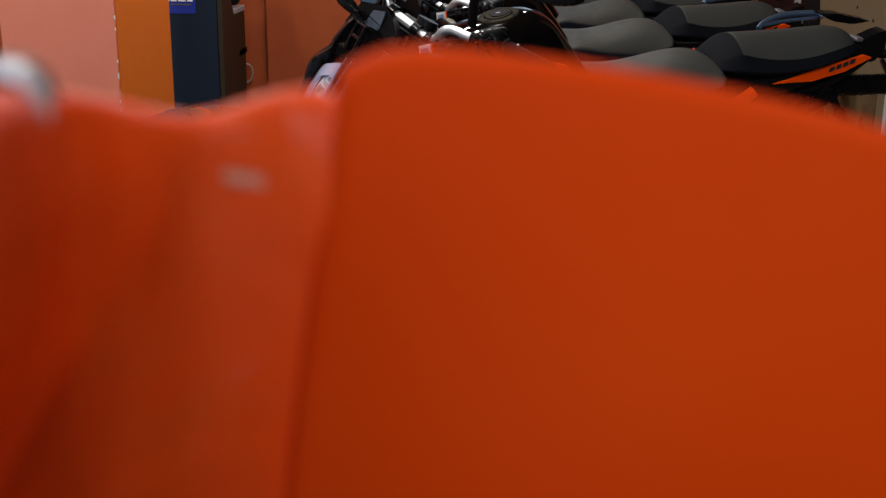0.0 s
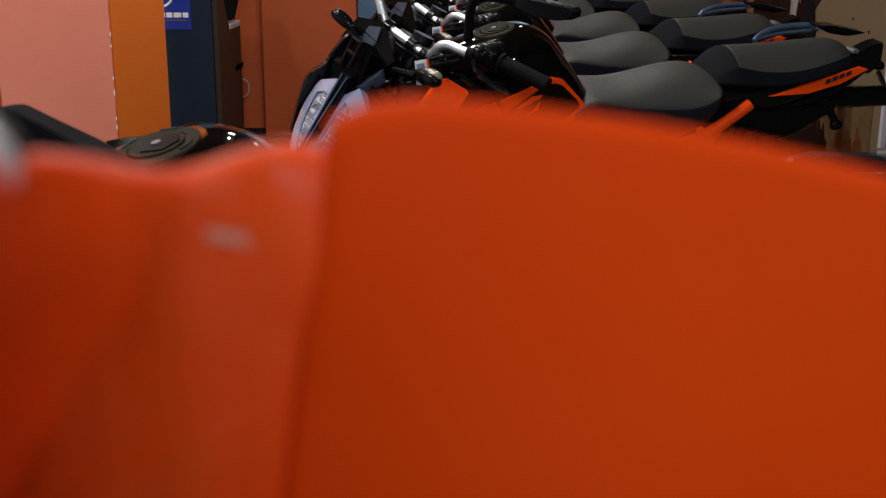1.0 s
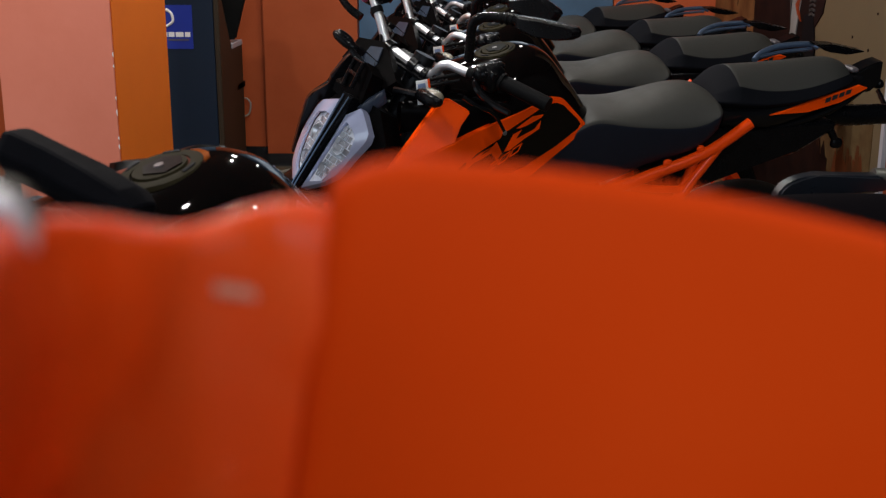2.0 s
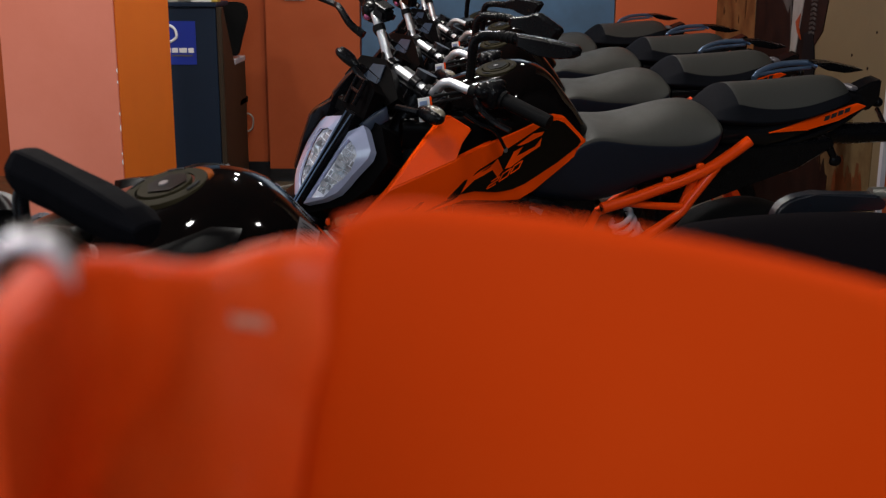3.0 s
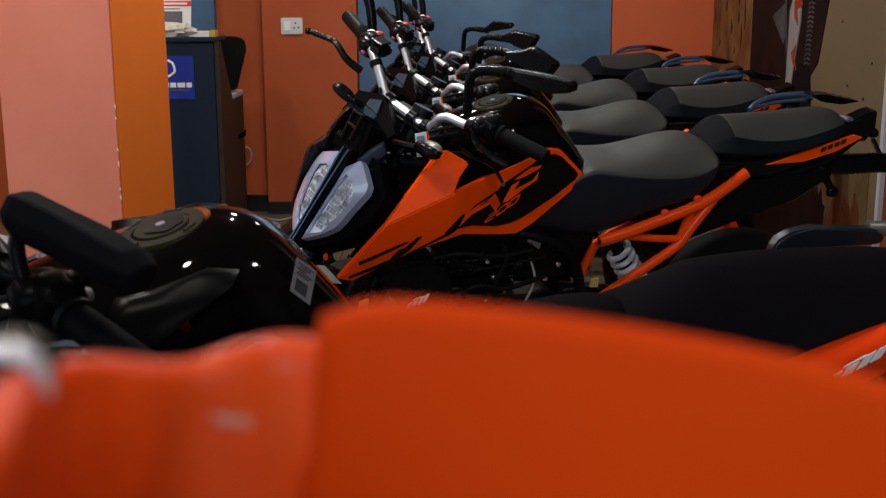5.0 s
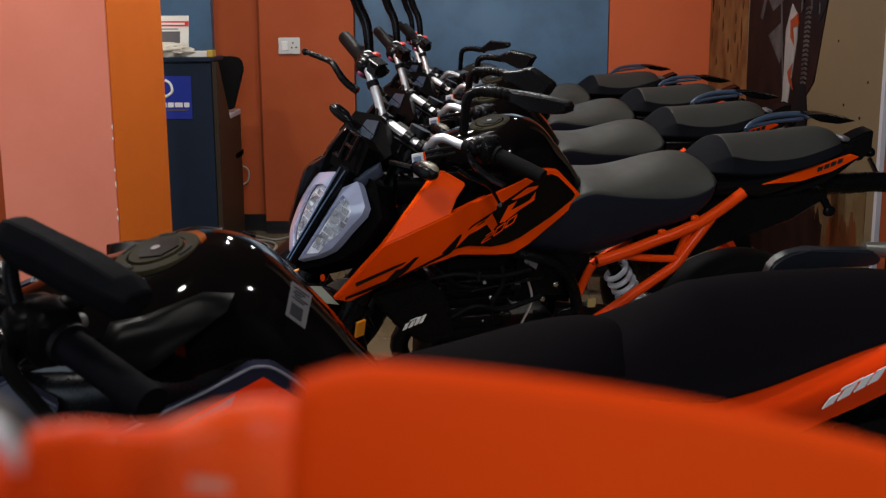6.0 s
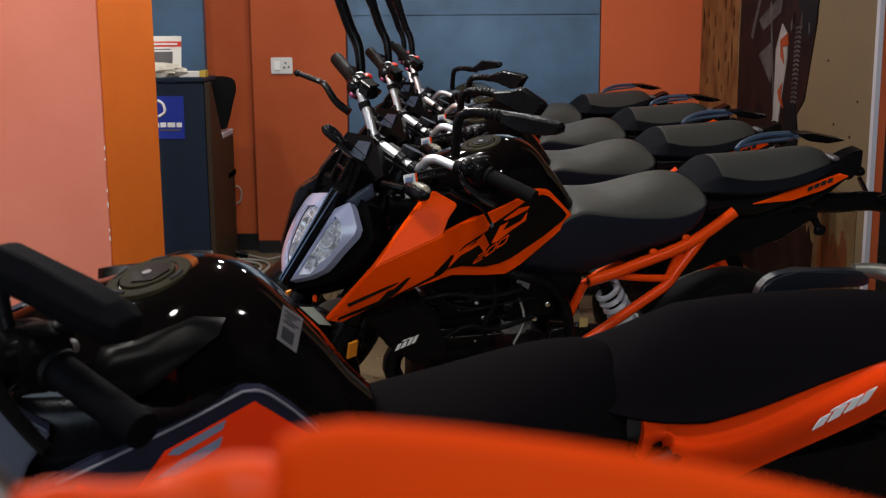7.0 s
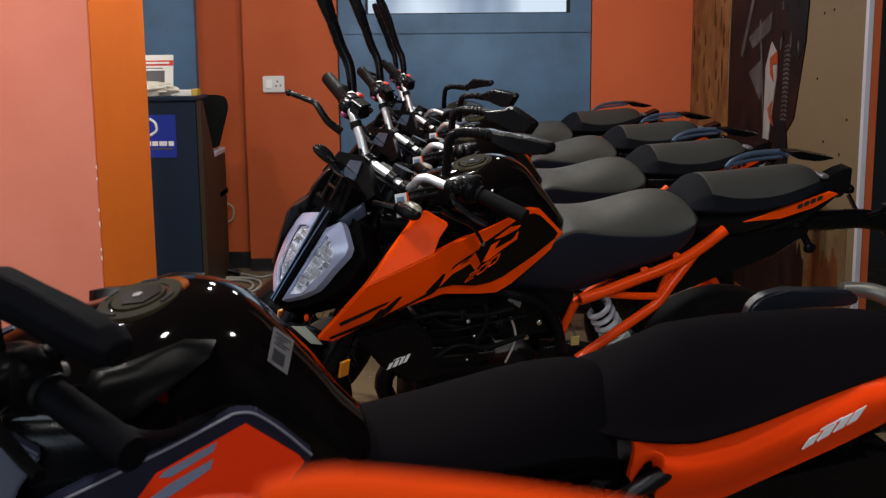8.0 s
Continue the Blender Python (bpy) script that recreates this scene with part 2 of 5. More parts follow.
def window_pane_material(m):
    """Frosted pane: daylight with soft cloudy shapes behind it."""
    nt = m.node_tree
    b = nt.nodes["Principled BSDF"]
    tc, mp, n = (nt.nodes.new(k) for k in ("ShaderNodeTexCoord", "ShaderNodeMapping", "ShaderNodeTexNoise"))
    mp.inputs["Scale"].default_value = (1.5, 1, 0.35)
    n.inputs["Scale"].default_value, n.inputs["Detail"].default_value = 1.6, 2
    ramp = nt.nodes.new("ShaderNodeValToRGB")
    ramp.color_ramp.elements[0].position, ramp.color_ramp.elements[0].color = 0.36, (0.09, 0.16, 0.30, 1)
    ramp.color_ramp.elements[1].position, ramp.color_ramp.elements[1].color = 0.56, (0.72, 0.86, 1.0, 1)
    nt.links.new(tc.outputs["Object"], mp.inputs["Vector"])
    nt.links.new(mp.outputs["Vector"], n.inputs["Vector"])
    nt.links.new(n.outputs["Fac"], ramp.inputs["Fac"])
    nt.links.new(ramp.outputs["Color"], b.inputs["Emission Color"])
    b.inputs["Emission Strength"].default_value = 0.9
    b.inputs["Base Color"].default_value = (0.05, 0.05, 0.06, 1)


window_pane_material(MAT["window_day"])

# ---------------------------------------------------------------- mesh helpers


def mesh_of(name, verts, faces, sharp=35):
    me = bpy.data.meshes.new(name)
    me.from_pydata([tuple(v) for v in verts], [], faces)
    bm = bmesh.new()
    bm.from_mesh(me)
    bmesh.ops.recalc_face_normals(bm, faces=bm.faces)
    bm.to_mesh(me)
    bm.free()
    for p in me.polygons:
        p.use_smooth = True
    me.set_sharp_from_angle(angle=radians(sharp))
    return me


def part(name, geo, mat, parent=None, label="", sharp=35):
    """Links one mesh object under a thing or a part. geo: (verts, faces)."""
    me = mesh_of(name, geo[0], geo[1], sharp)
    me.materials.append(MAT[mat])
    ob = new(name, me)
    if parent is not None:
        ob.parent = parent
    if label:
        ob["label"] = label
    return ob


def thing(name, m, label, category, group=""):
    ob = new(name)
    ob.empty_display_size = 0.1
    ob.matrix_world = m
    return tagged(ob, label, category, group)


def joined(*geos):
    verts, faces = [], []
    for v, f in geos:
        k = len(verts)
        verts += list(v)
        faces += [tuple(i + k for i in q) for q in f]
    return verts, faces


def moved(geo, m):
    return [m @ Vector(v) for v in geo[0]], geo[1]


def box(x0, x1, y0, y1, z0, z1, bevel=0.0, seg=1):
    bm = bmesh.new()
    bmesh.ops.create_cube(bm, size=1)
    for v in bm.verts:
        v.co = Vector(((x0 + x1) / 2 + v.co.x * (x1 - x0), (y0 + y1) / 2 + v.co.y * (y1 - y0), (z0 + z1) / 2 + v.co.z * (z1 - z0)))
    if bevel:
        bmesh.ops.bevel(bm, geom=bm.edges[:], offset=bevel, segments=seg, affect="EDGES")
    return from_bm(bm)


def from_bm(bm):
    bm.verts.index_update()
    geo = [v.co.copy() for v in bm.verts], [tuple(v.index for v in f.verts) for f in bm.faces]
    bm.free()
    return geo


def prism(points, axis, lo, hi, bevel=0.0, seg=1):
    """A polygon in the plane across an axis, drawn out from lo to hi."""
    def at(p, h):
        return {"x": (h, p[0], p[1]), "y": (p[0], h, p[1]), "z": (p[0], p[1], h)}[axis]
    bm = bmesh.new()
    a = [bm.verts.new(at(p, lo)) for p in points]
    b = [bm.verts.new(at(p, hi)) for p in points]
    bm.faces.new(a)
    bm.faces.new(b[::-1])
    n = len(points)
    for i in range(n):
        bm.faces.new((a[i], b[i], b[(i + 1) % n], a[(i + 1) % n]))
    if bevel:
        bmesh.ops.bevel(bm, geom=bm.edges[:], offset=bevel, segments=seg, affect="EDGES")
    return from_bm(bm)


def smooth_path(points, steps=6):
    pts = [Vector(p) for p in points]
    out = []
    for i in range(len(pts) - 1):
        p0, p1, p2, p3 = pts[max(i - 1, 0)], pts[i], pts[i + 1], pts[min(i + 2, len(pts) - 1)]
        for k in range(steps):
            t = k / steps
            out.append(0.5 * ((2 * p1) + (p2 - p0) * t + (2 * p0 - 5 * p1 + 4 * p2 - p3) * t * t + (3 * p1 - p0 - 3 * p2 + p3) * t ** 3))
    return out + [pts[-1]]


def tube(points, r, n=12, steps=6, smooth=True, caps=True):
    """A round bar along points; r: one radius, or one for each end."""
    pts = smooth_path(points, steps) if smooth and len(points) > 2 else [Vector(p) for p in points]
    r0, r1 = r if isinstance(r, tuple) else (r, r)
    verts, faces, side = [], [], None
    for i, p in enumerate(pts):
        d = (pts[min(i + 1, len(pts) - 1)] - pts[max(i - 1, 0)]).normalized()
        if side is None:
            side = d.orthogonal().normalized()
        side = (side - d * side.dot(d)).normalized()
        up = d.cross(side)
        rr = r0 + (r1 - r0) * i / (len(pts) - 1)
        for k in range(n):
            a = 2 * math.pi * k / n
            verts.append(p + (side * math.cos(a) + up * math.sin(a)) * rr)
    for i in range(len(pts) - 1):
        for k in range(n):
            faces.append((i * n + k, i * n + (k + 1) % n, (i + 1) * n + (k + 1) % n, (i + 1) * n + k))
    if caps:
        faces += [tuple(range(n))[::-1], tuple(range((len(pts) - 1) * n, len(pts) * n))]
    return verts, faces


def lathe(profile, n=32, axis="y", closed=False):
    """Turns (radius, height) points about an axis through the origin."""
    verts, faces, m = [], [], len(profile)
    for k in range(n):
        a = 2 * math.pi * k / n
        for r, h in profile:
            c, s = r * math.cos(a), r * math.sin(a)
            verts.append({"y": (c, h, s), "z": (c, s, h), "x": (h, c, s)}[axis])
    for k in range(n):
        for i in range(m if closed else m - 1):
            j = (i + 1) % m
            faces.append((k * m + i, k * m + j, ((k + 1) % n) * m + j, ((k + 1) % n) * m + i))
    return verts, faces


def loft(sections, n=24, steps=3):
    """A body along x. Each section: (x, half width, top, bottom, squareness, y shift)."""
    sec = [list(s) + [0.0] * (6 - len(s)) for s in sections]
    fine = []
    for i in range(len(sec) - 1):
        for k in range(steps):
            t = k / steps
            a, b, c, d = sec[max(i - 1, 0)], sec[i], sec[i + 1], sec[min(i + 2, len(sec) - 1)]
            fine.append([0.5 * (2 * q + (r - p) * t + (2 * p - 5 * q + 4 * r - s) * t * t + (3 * q - p - 3 * r + s) * t ** 3)
                         for p, q, r, s in zip(a, b, c, d)])
    fine.append(sec[-1])
    verts, faces = [], []
    for x, hw, top, bot, e, dy in fine:
        hw, hh, mid = max(hw, 0.002), max((top - bot) / 2, 0.002), (top + bot) / 2
        for k in range(n):
            a = 2 * math.pi * (k + 0.5) / n
            c, s = math.cos(a), math.sin(a)
            verts.append((x, dy + hw * math.copysign(abs(c) ** (2 / e), c), mid + hh * math.copysign(abs(s) ** (2 / e), s)))
    for i in range(len(fine) - 1):
        for k in range(n):
            faces.append((i * n + k, i * n + (k + 1) % n, (i + 1) * n + (k + 1) % n, (i + 1) * n + k))
    faces += [tuple(range(n))[::-1], tuple(range((len(fine) - 1) * n, len(fine) * n))]
    return verts, faces


def mirrored(geo):
    return [(v[0], -v[1], v[2]) for v in geo[0]], [f[::-1] for f in geo[1]]


def soft_part(name, rows, mat, parent, label="", crease=(), strength=0.5, rings=None, trim="", nose=0):
    """A cushion from a cage of closed section rows, rounded by subdivision; creased along the named points of each row
    and round the named rings.
    Its flanks below the second point, and its first rows up to the nose, take the trim material, which holds their
    shade."""
    bm = bmesh.new()
    vs = [[bm.verts.new(p) for p in row] for row in rows]
    n = len(rows[0])
    for a, b in zip(vs, vs[1:]):
        for i in range(n):
            f = bm.faces.new((a[i], a[(i + 1) % n], b[(i + 1) % n], b[i]))
            if trim and (i in (0, 1, n - 3, n - 2, n - 1) or vs.index(a) < nose):
                f.material_index = 1
    bm.faces.new(vs[0]).material_index = 1 if trim and nose else 0
    bm.faces.new(vs[-1][::-1])
    bmesh.ops.recalc_face_normals(bm, faces=bm.faces)
    layer = bm.edges.layers.float.new("crease_edge")
    for a, b in zip(vs, vs[1:]):
        for i in crease:
            bm.edges.get((a[i], b[i]))[layer] = strength
    for k, amount in (rings or {}).items():
        for i in range(n):
            bm.edges.get((vs[k][i], vs[k][(i + 1) % n]))[layer] = amount
    me = bpy.data.meshes.new(name)
    bm.to_mesh(me)
    bm.free()
    for p in me.polygons:
        p.use_smooth = True
    me.materials.append(MAT[mat])
    if trim:
        me.materials.append(MAT[trim])
    ob = new(name, me)
    ob.parent = parent
    ob.modifiers.new("round", "SUBSURF").levels = 2
    ob.modifiers["round"].render_levels = 3
    if label:
        ob["label"] = label
    return ob


def slab(corners, thick):
    """A flat plate with the given corners, in order, thickened against its normal."""
    c = [Vector(p) for p in corners]
    nrm = (c[1] - c[0]).cross(c[-1] - c[0]).normalized()
    n = len(c)
    verts = c + [p - nrm * thick for p in c]
    faces = [tuple(range(n)), tuple(range(2 * n - 1, n - 1, -1))]
    faces += [(i, i + n, (i + 1) % n + n, (i + 1) % n) for i in range(n)]
    return verts, faces


def domed(outline, thick):
    """A gently domed cover inside a closed outline, thickened inwards (towards y = 0)."""
    c = [Vector(p) for p in outline]
    n = len(c)
    mid = sum(c, Vector()) / n
    inner = [mid.lerp(p, .70) + Vector((0, .004, .002)) for p in c]
    back = [p - Vector((0, thick, thick * .4)) for p in c]
    verts = c + inner + [mid + Vector((0, .005, .0025))] + back
    faces = [(i, (i + 1) % n, (i + 1) % n + n, i + n) for i in range(n)] + [(i + n, (i + 1) % n + n, 2 * n) for i in range(n)]
    faces += [(i, (i + 1) % n, (i + 1) % n + 2 * n + 1, i + 2 * n + 1) for i in range(n)] + [tuple(range(2 * n + 1, 3 * n + 1))]
    return verts, faces

# ---------------------------------------------------------------- the showroom
END, LEFT, RIGHT, FRONT, TOP = 6.80, -4.2, 3.4, -3.0, 3.1


def structure(name, geo, mat, label=""):
    ob = part(name, geo, mat)
    return tagged(ob, label, kind="structure")


floor = structure("floor", box(LEFT - 0.1, RIGHT + 0.1, FRONT - 0.1, END + 0.3, -0.10, -0.006), "skirting",
                  "beige polished floor tiles with dark joints")
structure("ceiling", box(LEFT - 0.1, RIGHT + 0.1, FRONT - 0.1, END + 0.3, TOP, TOP + 0.1), "ceiling", "plain unseen ceiling, darkened to give dark reflections")
structure("wall_west", joined(box(LEFT - 0.15, LEFT, FRONT, -0.15, 0, TOP), box(LEFT - 0.15, LEFT, 3.95, END + 0.2, 0, TOP), box(LEFT - 0.15, LEFT, -0.15, 3.95, 2.75, TOP)),
          "wall_orange", "orange painted side wall with an added wide opening for fill light")
structure("wall_east", box(RIGHT, RIGHT + 0.15, FRONT, END + 0.2, 0, TOP), "dark_room", "plain dark side wall that closes the showroom")
structure("wall_south", joined(box(LEFT, -2.4, FRONT - 0.15, FRONT, 0, TOP), box(1.2, RIGHT, FRONT - 0.15, FRONT, 0, TOP), box(-2.4, 1.2, FRONT - 0.15, FRONT, 2.95, TOP),
                               box(-2.4, 1.2, FRONT - 0.15, FRONT, 0, 0.3)), "dark_room", "dark front wall with a wide shop window")

# end wall: recessed left bay, orange pier with the socket, blue panel, coral pier
wall_north = structure("wall_north", joined(box(LEFT, -1.142, END + 0.02, END + 0.2, 0, TOP), box(0.87, 1.447, END - 0.03, END + 0.2, 0, TOP)),
                       "wall_orange", "orange painted end wall")
structure("wall_north_hall", box(1.486, RIGHT, END, END + 0.2, 0, TOP), "dark_room", "dark grey wall behind the partition")
structure("wall_pier", box(-1.140, -0.60, END - 0.08, END + 0.2, 0, TOP), "wall_orange", "orange painted pier with a socket")
coral = structure("wall_coral", box(0.868, 1.446, END - 0.036, END - 0.0305, 0.12, TOP), "strip_coral", "orange-coral painted strip of the end wall")
structure("baseboard_1", box(-2.6, -1.145, END, END + 0.019, 0, 0.10), "skirting", "black polished stone skirting")
structure("baseboard_2", box(-1.140, -0.60, END - 0.095, END - 0.081, 0, 0.075), "skirting", "black polished stone skirting")
structure("baseboard_3", box(0.868, 1.44, END - 0.05, END - 0.031, 0, 0.10), "skirting", "black polished stone skirting")

# blue panelled door with a window
door_1 = structure("door_1", joined(box(-0.597, 0.865, END, END + 0.05, 0.0, 1.372), box(-0.597, 0.865, END, END + 0.05, 1.378, 1.487),
                                    box(-0.597, -0.44, END, END + 0.05, 1.487, 2.5), box(0.745, 0.865, END, END + 0.05, 1.487, 2.5),
                                    box(-0.597, 0.865, END + 0.02, END + 0.06, 1.37, 1.38), box(-0.597, 0.865, END, END + 0.05, 2.5, TOP)),
                   "slate_blue", "slate blue panelled partition with a window")
part("window_frame", joined(box(-0.44, 0.745, END + 0.005, END + 0.045, 1.487, 1.493), box(0.724, 0.745, END + 0.005, END + 0.045, 1.493, 2.5),
                            box(-0.44, -0.425, END + 0.005, END + 0.045, 1.493, 2.5)), "ink", door_1, "thin black window frame")
part("pane", box(-0.425, 0.724, END + 0.03, END + 0.036, 1.493, 2.5), "window_day", door_1, "frosted pane with daylight behind")

# right-hand partition with the printed poster
structure("wall_partition", box(1.448, 1.484, 3.98, END - 0.031, 0, TOP), "wall_orange", "orange painted partition wall")
poster = thing("wall_poster", pose(1.446, 0, 0), "large printed wall poster in beige and brown with a dark motorcycle", "poster")


def print_shape(name, pts, mat, depth, label=""):
    """A flat printed area on the poster, as (y, z) points."""
    return part(name, prism(pts, "x", -0.002 - depth, -depth + 0.002), mat, poster, label)


rng = random.Random(4)
part("sheet", box(-0.004, 0, 3.99, END - 0.05, 0.15, TOP - 0.1), "poster_beige", poster, "beige printed sheet")
print_shape("stained_area", [(6.74, 0.15), (5.75, 0.15), (5.88, 1.2), (5.78, 3.0), (6.74, 3.0)], "poster_brown", 0.004, "rust brown stained print")
print_shape("dark_area", [(5.82, 0.15), (4.98, 0.15), (4.90, 0.9), (4.74, 1.0), (4.62, 1.32), (4.60, 3.0), (5.74, 3.0), (5.84, 1.25)],
            "poster_dark", 0.006, "dark brown printed area")
print_shape("wheel_shape", [(4.86, 1.38), (4.80, 1.27), (4.70, 1.24), (4.63, 1.30), (4.60, 1.45), (4.60, 2.2), (4.95, 2.2), (4.95, 1.5)],
            "poster_black", 0.008, "black printed wheel shape")
print_shape("frame_shape", [(5.46, 1.17), (5.26, 1.23), (5.20, 1.13), (5.25, 1.05)], "poster_grey", 0.008, "grey printed part")
print_shape("frame_shape", [(5.48, 1.33), (5.10, 1.44), (5.12, 1.36), (5.40, 1.28)], "poster_grey", 0.008, "grey printed part")
print_shape("cowl_shape", [(5.17, 1.20), (5.09, 1.31), (5.00, 1.26), (5.00, 1.16), (5.05, 1.02), (5.10, 0.86), (5.20, 0.55), (5.26, 0.56), (5.17, 0.92)],
            "poster_white", 0.010, "pale grey printed cowl")
print_shape("mark_shape", [(5.10, 1.24), (5.00, 1.27), (4.98, 1.22), (5.06, 1.21), (5.03, 1.14), (5.09, 1.17)], "poster_orange", 0.012, "orange printed mark")
print_shape("mark_shape", [(5.11, 1.02), (5.04, 1.06), (5.06, 1.00), (5.02, 0.95), (5.08, 0.98)], "poster_orange", 0.012, "orange printed mark")
for i in range(17):
    z, y = 0.98 + 0.019 * i, 4.915 - 0.0016 * i
    print_shape("rib_shape", [(y, z), (y - 0.035, z + 0.007), (y - 0.075, z + 0.002), (y - 0.075, z + 0.010), (y - 0.035, z + 0.016), (y, z + 0.010)], "poster_grey", 0.010)
for i in range(14):
    y, z, s = rng.uniform(4.66, 5.00), rng.uniform(1.24, 1.62), rng.uniform(0.015, 0.05)
    print_shape("fragment_shape", [(y, z), (y - 0.5 * s, z + 0.4 * s), (y - 0.3 * s, z + 1.6 * s), (y + 0.1 * s, z + 1.1 * s)], "poster_grey" if i % 3 else "poster_dark", 0.0095)
print_shape("line_shape", [(5.30, 1.40), (5.13, 0.72), (5.115, 0.72), (5.28, 1.41)], "poster_grey", 0.0085)
print_shape("lower_shape", [(4.98, 0.98), (4.86, 1.00), (4.80, 0.85), (4.86, 0.60), (5.02, 0.55)], "poster_black", 0.009)
print_shape("glint_shape", [(5.62, 1.25), (5.36, 1.62), (5.32, 1.62), (5.57, 1.24)], "poster_grey", 0.008)
for i in range(26):
    y, z, s = rng.uniform(5.95, 6.68), rng.uniform(0.95, 1.75), rng.uniform(0.02, 0.07)
    w = rng.uniform(0.008, 0.022)
    print_shape("stain_streak", [(y, z), (y + w, z + s * 0.6), (y + 0.4 * w, z + 2 * s), (y - w, z + s)], "poster_stain", 0.006)
for i in range(12):
    y, z, s = rng.uniform(4.1, 4.5), rng.uniform(0.9, 1.7), rng.uniform(0.002, 0.006)
    print_shape("speck", [(y + s * math.cos(a), z + s * math.sin(a)) for a in (0.2, 1.3, 2.4, 3.6, 4.9)], "poster_dark", 0.005)
edge = [(4.92 - 0.045 * k, 0.70 + 0.05 * noise.noise((k * 0.9, 0, 2)) + 0.02 * noise.noise((k * 2.7, 3, 1))) for k in range(20)]
print_shape("stained_area", [(4.92, 0.16)] + edge + [(4.065, 0.16)], "poster_tan", 0.0045, "tan stained print")
for i in range(18):
    y, z, s = rng.uniform(4.30, 4.75), rng.uniform(0.45, 0.80), rng.uniform(0.010, 0.035)
    w = rng.uniform(0.003, 0.008)
    print_shape("stain_streak", [(y, z), (y + w, z + s * 0.5), (y + 0.5 * w, z + 1.6 * s), (y - 0.6 * w, z + 1.1 * s), (y - w, z + 0.4 * s)], "poster_stain", 0.0065)
dark_edge = [(4.98 - 0.03 * k, 0.72 - 0.018 * k + 0.05 * noise.noise((k * 0.8, 5, 2)) + 0.02 * noise.noise((k * 2.3, 1, 4))) for k in range(16)]
print_shape("dark_area", [(5.0, 0.16)] + dark_edge + [(4.56, 0.16)], "poster_dark", 0.0058, "dark brown printed area")
for i in range(9):
    y, z, s = 4.16 + 0.035 * i, 0.42 + 0.12 * noise.noise((i * 1.7, 2, 0)), 0.05 + 0.03 * noise.noise((i * 2.1, 0, 3))
    print_shape("rust_stain", [(y + s * (0.5 + 0.2 * noise.noise((i, a, 1))) * math.cos(a), z + 2.2 * s * math.sin(a) * (1 + 0.4 * noise.noise((i, a * 2, 7)))) for a in (k * 0.52 for k in range(12))],
                "poster_rust", 0.0052 + 0.0001 * i)
structure("trim_1", box(1.440, 1.456, 3.955, 3.985, 0.0, TOP), "white_trim", "white metal edge trim")
structure("trim_2", box(1.4565, 1.484, 3.958, 3.979, 0.0, TOP), "wall_orange", "orange painted wall end")

# square pillar
pillar = structure("pillar", box(-1.598, -1.202, 4.004, 4.75, 0, TOP, 0.006, 2), "pillar_orange", "orange painted rectangular pillar")
# thin front layer, paler and pinker than the pillar's sides
structure("pillar_face", box(-1.60, -1.2025, 3.996, 4.0035, 0.0, TOP, 0.002), "wall_coral", "coral front face of the pillar")
for i, (z, s) in enumerate([(0.58, 0.010), (0.61, 0.006), (0.70, 0.012), (0.75, 0.007), (0.86, 0.006), (0.90, 0.009), (0.43, 0.010)]):
    structure("pillar_chip_%d" % (i + 1), prism([(-1.206, z), (-1.2018, z - s), (-1.2018, z + s), (-1.205, z + 0.6 * s)], "y", 3.9955, 3.999),
              "white", "chipped paint on the pillar's edge")

# wall socket
sock = thing("wall_socket", pose(-0.97, END - 0.0805, 1.096), "grey-white double wall socket on the orange pier", "socket")
part("plate", box(-0.062, 0.062, -0.012, 0, -0.047, 0.047, 0.004, 2), "socket", sock)
part("switch", box(-0.044, -0.008, -0.017, -0.011, -0.026, 0.026, 0.002), "white", sock)
for x, z in ((0.018, 0.016), (0.036, -0.008), (0.010, -0.010)):
    part("socket_hole", moved(lathe([(0.0001, -0.0135), (0.005, -0.0135), (0.005, -0.011)], 12), Matrix.Translation((x + 0.004, 0, z))), "ink", sock)

# reception desk, chair and what lies on the desk
desk = thing("reception_desk", pose(-1.72, 6.0, 0), "dark blue laminate reception desk with a brown side", "desk")
part("front_panel", box(-0.5, 0.445, 0, 0.03, 0, 1.035, 0.003), "desk_blue", desk)
part("desk_top", box(-0.5, 0.452, -0.012, 0.30, 1.037, 1.060, 0.004), "desk_blue", desk)
part("side_panel", prism([(0.002, 0), (0.60, 0), (0.60, 0.714), (0.30, 0.714), (0.045, 1.036), (0.002, 1.036)], "x", 0.447, 0.475, 0.003), "desk_brown", desk, "brown laminate side panel")
part("work_shelf", box(-0.5, 0.474, 0.32, 0.62, 0.715, 0.745, 0.004), "white_trim", desk, "pale work surface")
sign = thing("blue_sign", pose(-1.72, 6.0, 0), "blue vinyl sign with white lettering on the desk", "sign")
part("sheet", box(-0.1, 0.338, -0.003, -0.0005, 0.745, 0.966), "sign_blue", sign)
part("emblem", tube([(0.205, -0.0042, 0.945), (0.232, -0.0042, 0.925), (0.238, -0.0042, 0.885), (0.205, -0.0042, 0.860)], 0.007, 8), "white", sign, "white emblem stroke")
for i, (x, w) in enumerate([(0.185, 0.022), (0.213, 0.030), (0.250, 0.040), (0.297, 0.028)]):
    part("lettering_bar", box(x, x + w, -0.0045, -0.003, 0.806, 0.830), "white", sign)
part("lettering_bar", box(0.21, 0.318, -0.0045, -0.003, 0.787, 0.795), "label_grey", sign)
card = thing("payment_card_stand", pose(-1.52, 6.12, 1.0605, -12, 0, 0), "white upright card with red header on the desk", "card stand")
part("card", box(-0.10, 0.105, 0, 0.004, 0, 0.215, 0.001), "paper", card)
part("header", box(-0.10, 0.105, -0.0015, -0.0002, 0.158, 0.186), "red", card, "red printed header")
